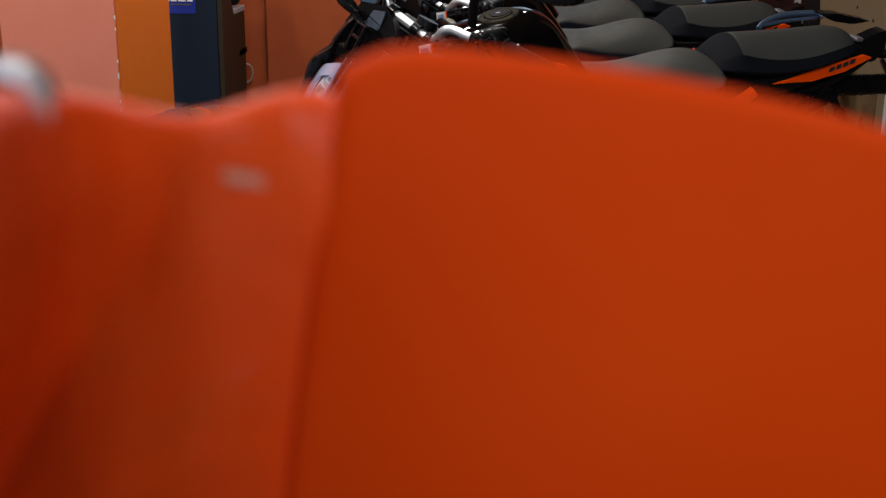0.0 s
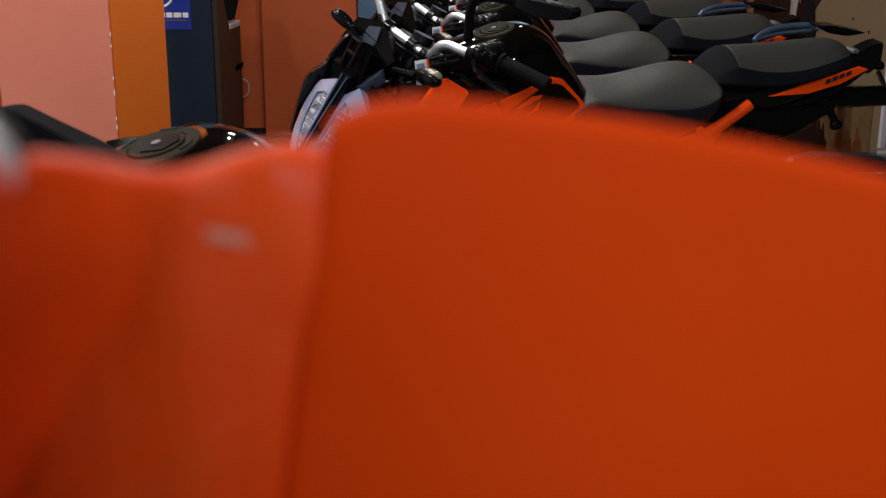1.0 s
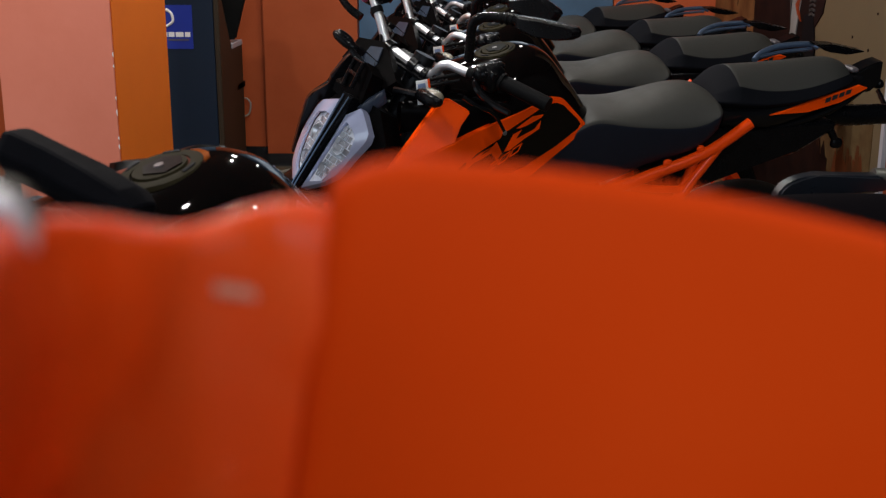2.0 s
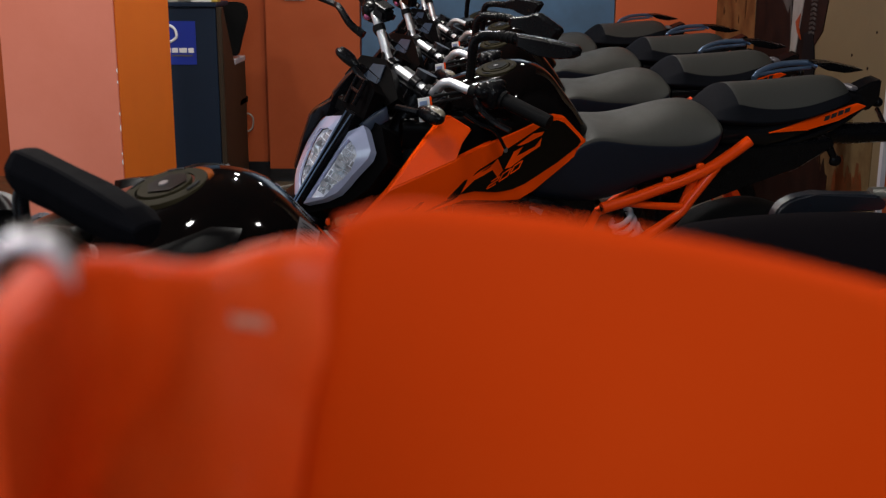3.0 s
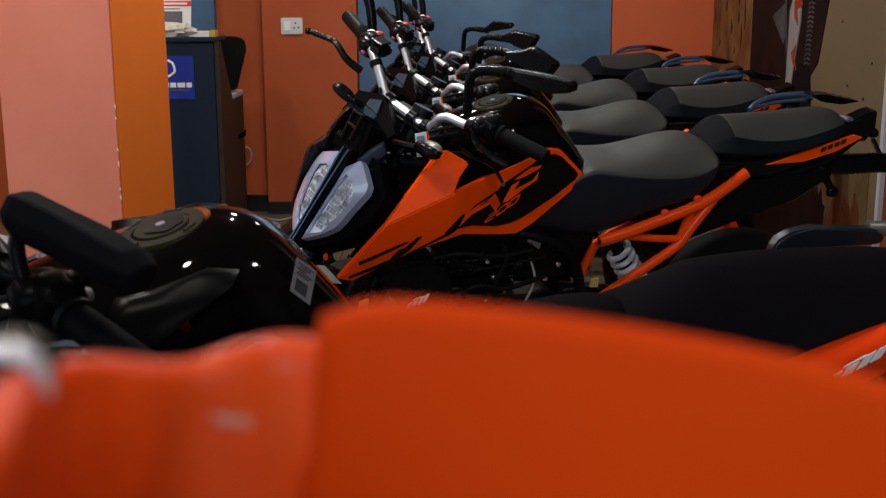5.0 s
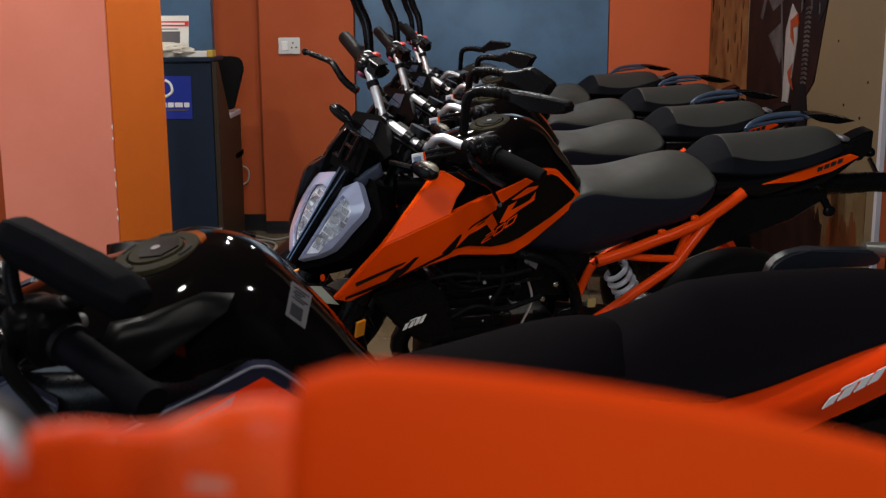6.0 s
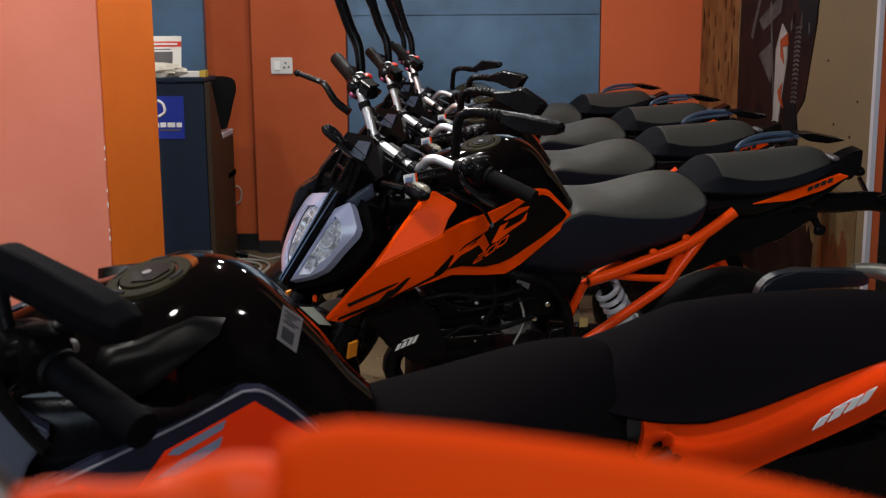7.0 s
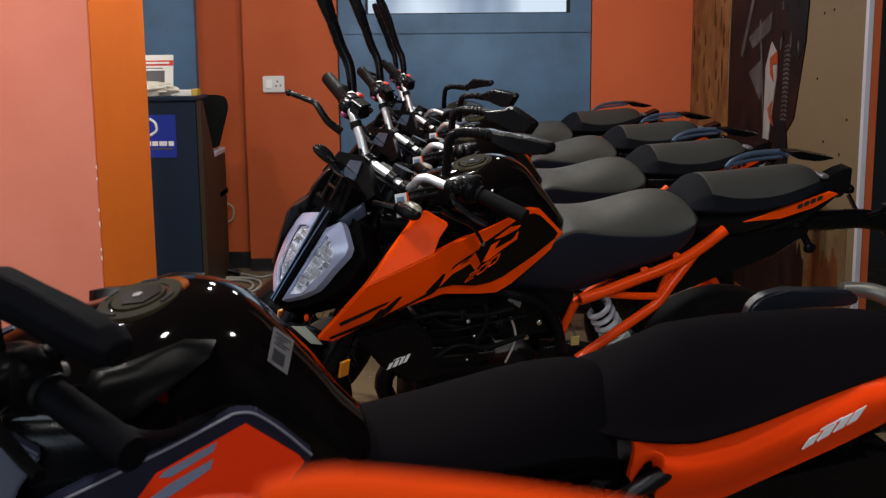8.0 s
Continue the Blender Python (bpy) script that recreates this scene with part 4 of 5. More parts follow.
        # black strokes along the lower edge and between the orange shapes
        for s in ([(.894, .789), (.882, .803), (.816, .837), (.818, .827), (.873, .804)], [(.819, .828), (.812, .849), (.788, .858), (.800, .823), (.805, .802)],
                  [(1.174, .655), (1.178, .664), (1.080, .703), (1.048, .714), (1.057, .706), (1.088, .692)],
                  [(1.201, .617), (1.199, .624), (1.096, .663), (1.073, .691), (1.060, .693), (1.071, .665), (1.095, .651)],
                  [(1.071, .665), (1.060, .693), (1.027, .723), (1.016, .725), (1.046, .686)], [(1.062, .666), (1.054, .674), (.935, .733), (.926, .733), (.937, .724)],
                  [(.956, .727), (.914, .778), (.907, .780), (.918, .741), (.935, .728)]):
            part("print_stroke", decal(s, .0035), "gloss_black", left)
        # three slanted outline digits
        for i, sides in enumerate((((0, 1, 1, 1), (1, 1, 1, .5), (1, .5, 0, .5), (0, .5, 0, 0), (0, 0, 1, 0)), ((0, 0, 0, 1), (0, 1, 1, 1), (1, 1, 1, 0), (1, 0, 0, 0)),
                                   ((0, 0, 0, 1), (0, 1, 1, 1), (1, 1, 1, 0), (1, 0, 0, 0)))):
            for u0, v0, u1, v1 in sides:
                ends = [(.851 - .0315 * i - .024 * u - .0095 * v, .748 + .0175 * i + .0133 * u + .0205 * v) for u, v in ((u0, v0), (u1, v1))]
                part("number_stroke", decal(stroke(*ends[0], *ends[1], .0036), .0045), "orange", left)
    else:
        part("orange_print", decal([(.676, .909), (.612, .852), (.606, .842), (.654, .785), (.715, .738), (.790, .722), (.90, .745), (.812, .828), (.781, .867)]), "red_orange", left,
             "orange printed field")
        for s in ([(.778, .863), (.772, .869), (.710, .894), (.715, .882), (.766, .860)], [(.795, .835), (.766, .852), (.715, .873), (.719, .860), (.767, .835)]):
            part("print_stroke", decal(s, .0045), "silver_print", left)
        for s in (stroke(.900, .79, .870, .845, .016), stroke(.95, .79, .905, .815, .010)):
            part("print_stroke", decal(s, .0045), "red_orange", left)
        part("pinstripe", tube([(x, panel_y(x, z) + .001, z) for x, z in ((.90, .853), (.85, .868), (.79, .888), (.744, .904), (.699, .921), (.686, .924), (.664, .918), (.632, .889), (.596, .848))], .0018, 6),
             "grey_print", left)
        for sy in (1, -1):
            g = domed([(.845, .125, .985), (.807, .120, .989), (.739, .112, 1.010), (.705, .112, 1.006), (.715, .135, .995), (.748, .152, .978), (.799, .168, .946), (.855, .175, .937), (.856, .160, .972)], .035)
            part("tank_wing", g if sy > 0 else mirrored(g), "satin_black", bike, "satin black wing beside the tank", 70)
        q00, q10, q01, q11 = Vector((.636, .0755, 1.001)), Vector((.612, .0735, .980)), Vector((.648, .108, .972)), Vector((.625, .107, .951))

        def on_sticker(s0, s1, t0, t1, lift):
            c = [(q00 * (1 - s) + q10 * s) * (1 - t) + (q01 * (1 - s) + q11 * s) * t for s, t in ((s0, t0), (s0, t1), (s1, t1), (s1, t0))]
            return slab([p + Vector((-.5, .55, .67)) * lift for p in c], .0006)

        stick = part("sticker", on_sticker(0, 1, 0, 1, .003), "label_grey", bike, "pale grey printed sticker")
        for i in range(5):
            part("print_bar", on_sticker(.12 + .1 * (i % 2), .88 - .16 * (i % 3), .10 + i * .075, .13 + i * .075, .0038), "ink", stick)
        part("print_block", on_sticker(.16, .74, .56, .90, .0038), "ink", stick)

    # seats and side covers
    soft_part("rider_seat", rider_rows(style), vinyl, bike, "dark matte rider seat" if low else "grey vinyl rider seat", (2, 8), .38, {7: .7, 8: .85} if low else {10: .6, 11: .8}, "shaded_seat" if style == "orange" else "")
    for sy in (1, -1) if style == "dark" else ():
        g = prism([(.735, .715), (.690, .700), (.40, .738), (.215, .787), (.185, .800 + low), (.227, .815 + low), (.38, .815 + low), (.52, .812 + low), (.60, .825), (.70, .770)], "y", .085, .1195, .008, 3)
        part("side_cover", g if sy > 0 else mirrored(g), vinyl, bike, "dark side cover")
    soft_part("pillion_seat", pillion_rows(style), "dark_pillion" if low else "pillion", bike, "dark matte pillion seat" if low else "dark grey vinyl pillion seat", (1, 2, 6, 7), .85, {2: .95, 0: .4} if style == "orange" else {1: .3, 3: .6}, "shaded_pillion" if style == "orange" else "", 2)

    # sub-frame tubes
    if style == "orange":
        for sy in (1, -1):
            y = .125 * sy
            part("frame_tube", tube([(.506, y, .658), (.427, y, .678), (.353, y, .702), (.280, y, .725), (.205, y, .755), (.149, y, .789), (.089, y, .833) if sy > 0 else (.135, y, .799)], .0160, 14), "frame_orange", bike, "orange frame tube")
            part("frame_tube", tube([(.175, y, .768), (.205, y, .725), (.240, y, .676), (.269, y, .634), (.325, y, .594), (.501, y, .481)], .0140, 14), "frame_orange", bike)
            part("frame_tube", tube([(.430, y * .97, .668), (.346, y * .97, .655), (.265, y * .97, .648)], .0105, 12), "frame_orange", bike)
            part("frame_tube", tube([(.228, y * .9, .745), (.262, y * .9, .645)], .0125, 12), "frame_orange", bike)
            part("frame_tube", tube([(.505, y * .8, .640), (.520, y * .8, .610), (.545, y * .8, .545)], .012, 12), "frame_orange", bike)
            part("tube_mouth", moved(lathe([(0.0001, 0), (.010, 0)], 14, "x"), pose(.5068, y, .6595)), "ink", bike)
            for x, z in ((.322, .730), (.228, .765)):
                part("bracket", ellipsoid((x, y, z), (.012, .008, .010)), "frame_orange", bike)

    # rear shock
    shock = part("rear_shock", tube([(.432, .03, .635), (.29, .03, .41)], .018, 14), "plastic", bike)
    a, b = Vector((.406, .03, .594)), Vector((.324, .03, .464))
    d = (b - a).normalized()
    s1, s2 = d.orthogonal().normalized(), d.cross(d.orthogonal().normalized())
    turns = 6
    part("spring", tube([a + (b - a) * (k / 110) + (s1 * math.cos(2 * math.pi * turns * k / 110) + s2 * math.sin(2 * math.pi * turns * k / 110)) * .033
                         for k in range(111)], .0080, 8, smooth=False), "white_spring", shock, "white coil spring")
    part("spring_seat", moved(lathe([(.02, -.01), (.045, -.01), (.047, .004), (.02, .008)], 24, "z"), Matrix.Translation(b + d * .01) @ d.to_track_quat("Z", "Y").to_matrix().to_4x4()),
         "white_spring", shock)

    # tail
    part("tail_unit", loft([(.15, .085, .872, .800, 3), (.02, .105, .885, .790, 3), (-.12, .090, .905, .820, 3), (-.24, .066, .925, .865, 3), (-.30, .050, .930, .885, 3)],
                           20, 3) if not low else moved(loft([(.15, .085, .872, .790, 3), (.02, .100, .885, .760, 3), (-.12, .090, .905, .800, 3), (-.24, .066, .925, .865, 3),
                                                              (-.30, .050, .930, .885, 3)], 20, 3), Matrix.Translation((0, 0, low))), "shiny_plastic", bike)
    if style == "orange":
        for sy in (1, -1):
            g = prism([(.025, .846), (-.262, .914), (-.292, .905), (-.205, .868), (-.10, .848)], "y", .098, .1115, .002)
            v = [(p[0], p[1] * (1 - max(0, -p[0]) * .9), p[2]) for p in g[0]]
            ins = part("tail_insert", (v, g[1]) if sy > 0 else mirrored((v, g[1])), "orange", bike, "orange tail insert")
        for i in range(4):
            x = -.150 - i * .022
            part("lettering_bar", slab([(x, .1005 + i * -.0025, .872 + i * .006), (x - .016, .0985 - i * .0025, .876 + i * .006), (x - .018, .0985 - i * .0025, .888 + i * .006),
                                        (x - .002, .1005 - i * .0025, .885 + i * .006)], .002), "ink", bike)
        part("lower_tail_rail", tube([(.10, .07, .78), (-.05, .07, .80), (-.20, .065, .842), (-.31, .04, .895)], .011, 10), "shiny_plastic", bike)
    else:
        for sy in (1, -1):
            g = cover_skin([(.163, .816, .755, 0), (.158, .813, .748, 0), (.150, .810, .760, 0), (.142, .808, .774, .002), (.131, .806, .779, .005), (.125, .805, .768, .008), (.121, .804, .720, .010),
                            (.10, .802, .700, .012), (.05, .806, .700, .012), (.01, .813, .708, .011), (-.072, .840, .738, .010), (-.154, .862, .766, .009), (-.180, .870, .776, .008),
                            (-.215, .868, .790, .007), (-.30, .878, .826, .004), (-.345, .880, .850, 0)])
            cover = part("tail_cover", g if sy > 0 else mirrored(g), "tail_orange", bike, "orange tail cover with a pale mark", 50)
            if sy > 0:
                bar_logo(cover, (-.081, .1235, .786), Vector((-.093, -.006, .039)).normalized(), Vector((-.02, .10, .95)).normalized(), .092, .019, "white")
        part("tail_strut", tube([(.22, .108, .700), (.165, .112, .735), (.130, .110, .755), (.09, .104, .775)], .0135, 14), "engine", bike, "dark round frame tube")
    light = part("tail_light", moved(prism([(-.285, .935), (-.335, .958), (-.368, .966), (-.372, .905), (-.340, .872), (-.285, .890)], "y", -.028, .028, .005, 2),
                                     Matrix.Translation((0, 0, low))), "shiny_plastic", bike, "black tail light housing")
    if style == "orange":
        part("light_lens", box(-.296, -.272, -.024, .024, .932, .945, .004), "lens_grey", light, "pale tail light lens")
    if style == "orange":
        rail = part("grab_rail", joined(tube([(-.03, -.100, .942), (-.06, -.118, .958), (-.12, -.128, .974), (-.21, -.122, .980), (-.24, -.110, .972)], .0085, 12),
                                        tube([(-.05, -.108, .950), (-.13, -.118, .960), (-.22, -.112, .968)], .006, 8)), "steel_blue", bike, "satin blue-grey grab rail")
        part("rail_end", prism([(-.205, .990), (-.262, .990), (-.378, .966), (-.318, .958), (-.25, .968)], "y", -.122, -.070, .005, 2), "plastic", rail)
    else:
        rail = part("grab_rail", joined(prism([(-.112, .872), (-.115, .887), (-.121, .902), (-.135, .913), (-.153, .919), (-.180, .921), (-.289, .915), (-.306, .905), (-.311, .892), (-.294, .887),
                                               (-.174, .895), (-.163, .891), (-.158, .876)], "y", -.137, -.114, .004, 2), prism([(-.165, .872), (-.300, .872), (-.300, .882), (-.165, .886)], "y", -.112, -.098, .003)),
                    "dark_rail", bike, "dark satin grab rail")
        part("rail_end", tube([(-.285, -.131, .911), (-.325, -.125, .909), (-.352, -.108, .903), (-.365, -.080, .893), (-.368, -.05, .888)], (.0115, .017), 14), "worn_rail", rail, "worn grey rail end")
    plate = part("plate_holder", tube([(-.16, 0, .815 + low), (-.30, 0, .800 + low), (-.46, 0, .795 + low), (-.56, 0, .755 + low), (-.62, 0, .62 + low)], (.034, .024), 12),
                 "plastic", bike, "black number plate bracket")
    for sy in (1, -1):
        part("rear_indicator", joined(tube([(-.44, 0, .80 + low), (-.45, sy * .08, .845 + low)], .007, 8), ellipsoid((-.455, sy * .10, .862 + low), (.016, .026, .015))), "plastic", plate)
        part("rear_bracket", joined(tube([(-.20, sy * .05, .80 + low), (-.235, sy * .06, .745 + low)], (.014, .010), 8), ellipsoid((-.238, sy * .06, .738 + low), (.018, .012, .016))), "plastic", bike)

    # inner fender over the rear tyre
    part("inner_fender", joined(prism([(.33, .72), (.22, .80), (-.05, .80), (-.20, .815), (-.22, .79), (-.10, .72), (.05, .685), (.22, .64), (.30, .50)], "y", -.085, .085, .01)) if style == "orange" else
         prism([(.33, .70), (.20, .72), (-.05, .71), (-.22, .75), (-.30, .72), (-.34, .40), (-.25, .36), (.05, .62), (.22, .60), (.30, .45)], "y", -.09, .09, .01), "plastic", bike)

    # wheels, swing arm, engine
    wheel("rear_wheel", bike, (0, 0, .306), .306, .150, False)
    # front rim blackened: the shade there is put into its colour
    wheel("front_wheel", bike, (1.365, 0, .296), .296, .112, True, rim_mat="plastic")
    for sy in (1, -1):
        part("swing_arm", joined(tube([(.54, sy * .09, .42), (.25, sy * .11, .37), (0, sy * .11, .306)], (.032, .022), 10)), "engine", bike)
        part("heel_plate", prism([(.54, .36), (.66, .36), (.60, .52), (.50, .53)], "y", sy * .105 - .012, sy * .105 + .012, .004), "plastic", bike)
        part("foot_peg", tube([(.60, sy * .11, .375), (.59, sy * .20, .38)], .011, 8), "rubber", bike)
    part("engine_block", joined(box(.56, .95, -.13, .12, .24, .47, .03, 2), box(.74, .92, -.075, .075, .45, .68, .012, 2)), "engine", bike, "black cast engine")
    part("engine_cover", moved(lathe([(0.0001, .150), (.07, .150), (.085, .142), (.09, .12)], 28), Matrix.Translation((.72, 0, .35))), "engine", bike)
    for i in range(6):
        part("cooling_fin", box(.725, .935, -.088, .088, .50 + i * .026, .508 + i * .026, .002), "engine", bike)
    part("air_box", box(.50, .74, -.085, .085, .53, .72, .02, 2), "plastic", bike)
    part("hose", tube([(.95, .09, .66), (.90, .115, .62), (.82, .12, .60), (.74, .10, .58)], .009, 8), "rubber", bike)
    part("hose", tube([(1.02, .07, .70), (.96, .11, .60), (.93, .10, .50)], .011, 8), "rubber", bike)
    part("cable_run", tube([(.86, .13, .60), (.76, .135, .615), (.66, .13, .625)], .004, 6), "engine", bike)
    part("cable_run", tube([(.70, .12, .62), (.685, .125, .56), (.71, .125, .49)], .0035, 6), "silver", bike)
    part("engine_sticker", slab([(.715, .128, .672), (.680, .128, .648), (.672, .126, .668), (.706, .126, .690)], .001), "label_grey", bike, "pale printed sticker")
    part("gold_sticker", box(.494, .518, .112, .119, .520, .546, .001), "gold", bike, "gold printed sticker")
    for x, z in ((.62, .60), (.80, .575), (.655, .56), (.95, .60)):
        part("bolt", ellipsoid((x, .125, z), (.008, .006, .008)), "chrome", bike)
    rnd = random.Random(5)
    for i in range(9):
        x, z, r = rnd.uniform(.60, .96), rnd.uniform(.49, .67), rnd.uniform(.003, .006)
        part("bolt", ellipsoid((x, rnd.uniform(.118, .135), z), (r, r * .7, r)), "engine" if i % 3 else "silver", bike)
    for g in ([(.97, .125, .64), (.90, .140, .655), (.80, .140, .640), (.70, .135, .650)], [(.92, .130, .52), (.85, .140, .56), (.77, .138, .545), (.66, .130, .57)],
              [(.78, .135, .67), (.775, .140, .62), (.80, .138, .56), (.79, .132, .50)]):
        part("hose", tube(g, .007, 10), "rubber", bike)
    part("hose_clip", box(.838, .850, .130, .150, .632, .660, .002), "engine", bike)
    part("wire_plug", box(.725, .752, .128, .146, .600, .618, .003), "plastic", bike)
    cover = part("radiator_cover", prism([(1.135, .618), (.985, .650), (.93, .60), (.90, .475), (.985, .465), (1.06, .52)], "y", .10, .155, .010, 2), "plastic", bike, "black radiator cover")
    bar_logo(cover, (1.048, .1565, .515), Vector((-.06, 0, .022)).normalized(), Vector((-.15, 0, .95)).normalized(), .058, .022, "white")
    part("radiator_cover", mirrored(prism([(1.135, .618), (.985, .650), (.93, .60), (.90, .475), (.985, .465), (1.06, .52)], "y", .10, .155, .010, 2)), "plastic", bike)
    part("exhaust", tube([(.92, -.05, .50), (1.0, -.06, .36), (.86, -.06, .20), (.60, -.05, .19), (.42, -.06, .22)], .026, 12), "engine", bike)
    part("side_stand", tube([(.66, .10, .24), (.64, .22, .10), (.63, .29, .045)], .010, 8), "engine", bike)
    part("frame_spar", joined(tube([(1.0, .05, .86), (.82, .10, .72), (.60, .12, .64), (.53, .11, .45)], .016, 10), tube([(1.0, -.05, .86), (.82, -.10, .72), (.60, -.12, .64), (.53, -.11, .45)], .016, 10)),
         "plastic", bike)

    # front end, turned on the steering
    for sy in (1, -1):
        part("fork_leg", steered(tube([(1.0, sy * .095, .995), (1.19, sy * .095, .62), (1.365, sy * .085, .30)], (.024, .030), 14, smooth=False)), "shiny_plastic", bike)
        part("fork_guard", steered(tube([(1.20, sy * .095, .60), (1.355, sy * .088, .32)], .034, 12, smooth=False)), "frame_orange" if style == "dark" else "plastic", bike)
        part("fork_reflector", steered(box(1.205, 1.235, sy * .137 - .004, sy * .137 + .004, .525, .575, .002)), "amber", bike, "amber reflector")
    part("mudguard", steered(mudguard_geo()), "shiny_plastic", bike)
    part("yoke", steered(joined(box(.965, 1.035, -.092, .092, .970, .990, .008, 2), box(1.0, 1.09, -.115, .115, .84, .868, .008, 2), tube([(.975, 0, 1.01), (1.05, 0, .85)], .028))), "engine", bike)
    bx, bz, sh = (.947, 1.073, 0.0) if style == "dark" else (.918, 1.064, -.0166)
    mid = bz - (.052 if style == "dark" else .070)
    right = [(.996, -.05 + sh, mid), (1.004, -.112 + sh, mid + .004), (.984, -.185 + sh, bz - .020), (bx + .036, -.26 + sh, bz), (bx, -.385 + sh, bz)]
    left_side = [(.996, .05 + sh, mid), (.992, .110 + sh, mid + .007), (.972, .185 + sh, bz - .006), (bx + .036, .26 + sh, bz), (bx, .385 + sh, bz)]
    clamps, cx = ((-.068, -.030), (.030, .068)), .997
    if style == "orange":     # straight runs between tight bends
        mid = .988
        right = [(1.011, -.030, mid), (1.011, -.090, mid), (1.010, -.106, mid + .004), (1.008, -.122, mid + .014), (1.003, -.150, 1.028), (.997, -.190, 1.060), (.990, -.212, 1.068), (.954, -.277, bz), (bx, -.402, bz)]
        left_side = [(1.011, -.030, mid), (1.011, .048, mid), (1.010, .064, mid + .005), (1.009, .080, mid + .020), (1.007, .092, 1.032), (1.003, .106, 1.043), (.997, .125, 1.048), (.988, .180, 1.055), (.954, .243, bz), (bx, .368, bz)]
        clamps, cx = ((-.100, -.078), (-.004, .020), (.048, .066)), 1.011
    bars = part("handlebar", on_bars(joined(tube([left_side[0], right[0]], .0132, 16), tube(left_side, (.0132, .0108), 16, 6), tube(right, (.0132, .0108), 16, 6))), "bar_silver" if style == "orange" else "satin_black", bike,
                "silver handlebar" if style == "orange" else "black handlebar")
    for y0, y1 in clamps:
        part("bar_clamp", on_bars(joined(tube([(cx, y0, mid), (cx, y1, mid)], .0205, 14), box(cx - .020, cx + .020, y0 + .002, y1 - .002, mid - .030, mid - .004, .004))), hard, bars)
    for sy in (1, -1):
        gx = bx + .033
        part("grip", on_bars(tube([(gx, sy * .272 + sh, bz), (bx, sy * .395 + sh, bz)], .0185, 20)), "matte_plastic" if style == "dark" else "rubber", bars, "black rubber grip")
        part("grip_flange", on_bars(tube([(gx + .002, sy * .264 + sh, bz), (gx, sy * .272 + sh, bz)], .023, 16)), "rubber", bars)
        sw = part("switch_gear", on_bars(joined(ellipsoid((gx + .008, sy * .236 + sh, bz - .002), (.029, .030, .033), squash=3.5), ellipsoid((gx + .024, sy * .226 + sh, bz + .006), (.028, .024, .020), squash=3))),
                  hard, bars)
        part("switch_button", on_bars(ellipsoid((gx - .014, sy * .236 + sh, bz + .024), (.012, .012, .008), squash=3)), "red" if sy < 0 else smooth_black, sw, "red switch" if sy < 0 else "")
        if sy > 0:
            part("switch_key", on_bars(ellipsoid((gx - .021, .240 + sh, bz + .004), (.008, .008, .007), squash=3)), "label_grey", sw)
        ring = [(.990, sy * .150, bz - .042), (.984, sy * .178, bz - .022)] if style == "dark" else [(1.000, -.172, 1.045), (.998, -.184, 1.055)] if sy < 0 else [(.989, .172, 1.054), (.984, .188, 1.056)]
        part("bar_sleeve", on_bars(tube(ring, .0165, 14)), "rubber", bars)
    part("lever", on_bars(tube([(gx + .030, .205 + sh, bz - .012), (gx + .054, .245 + sh, bz - .024), (gx + .046, .300 + sh, bz - .036), (gx + .040, .345 + sh, bz - .034)], (.010, .007), 8)), smooth_black, bars,
         "black clutch lever")
    part("lever", tube([(1.085, -.270, 1.045), (1.116, -.300, 1.068), (1.138, -.345, 1.104), (1.150, -.372, 1.110), (1.202, -.418, 1.124)], (.012, .007), 8), "plastic", bars, "black brake lever")
    part("lever_ball", ellipsoid((1.204, -.420, 1.1245), (.010, .010, .010), squash=2), "shiny_plastic", bars)
    for sy in (1, -1):
        part("front_indicator", steered(joined(tube([(1.11, sy * .05, .965), (1.11, sy * .13, .990)], .009, 8), ellipsoid((1.104, sy * .166, 1.000), (.021, .052, .020) if sy > 0 else (.014, .042, .014), (sy * 14, 0, sy * -12), 2.4))), "plastic", bike)
        part("indicator_lens", steered(ellipsoid((1.100, sy * .172, 1.008), (.018, .042, .015) if sy > 0 else (.010, .030, .010), (sy * 14, 0, sy * -12), 2.4)), "smoked_lens" if sy > 0 else "plastic", bike)
    if style == "orange":
        clutch = part("lever", tube([(.938, .225, .965), (.905, .238, .944), (.872, .240, .930), (.850, .236, .907), (.829, .230, .873)], (.006, .004), 8), "shiny_plastic", bars, "thin black lever with a pale tip")
        part("lever_tip", ellipsoid((.829, .2305, .8725), (.005, .005, .007)), "label_grey", clutch)
    tub = part("brake_reservoir", on_bars(box(gx + .012, gx + .052, -.215, -.165, bz + .004, bz + .040, .008, 2)), "shiny_plastic", bars, "black brake fluid reservoir")
    part("reservoir_cap", on_bars(box(gx + .014, gx + .050, -.213, -.167, bz + .0405, bz + .046, .003, 1)), "plastic", tub)
    part("lever_clamp", on_bars(tube([(gx + .006, -.205 + sh, bz), (gx + .001, -.228 + sh, bz)], .019, 14)), "engine", bars)
    part("switch_label", on_bars(box(gx - .014, gx + .004, -.282, -.268, bz + .022, bz + .026)), "white", bars, "white tag on the switch")
    part("lever_pivot", on_bars(ellipsoid((gx + .045, -.235, bz - .010), (.009, .009, .008))), "pink", bars)
    if style == "dark":
        part("dash", steered(joined(moved(box(-.030, .030, -.060, .060, -.012, .012, .008, 2), pose(1.085, 0, 1.015, 0, -32, 0)))), "shiny_plastic", bike, "black instrument panel")
        part("dash_glass", steered(moved(box(-.023, .023, -.050, .050, .0122, .0135), pose(1.085, 0, 1.015, 0, -32, 0))), "navy_print", bike)
    tag = part("tank_tag", slab([(1.036, .145, .984), (1.008, .150, .990), (.998, .155, .928), (1.030, .150, .926)], .0015), "white", bike, "white printed tag with red edge")
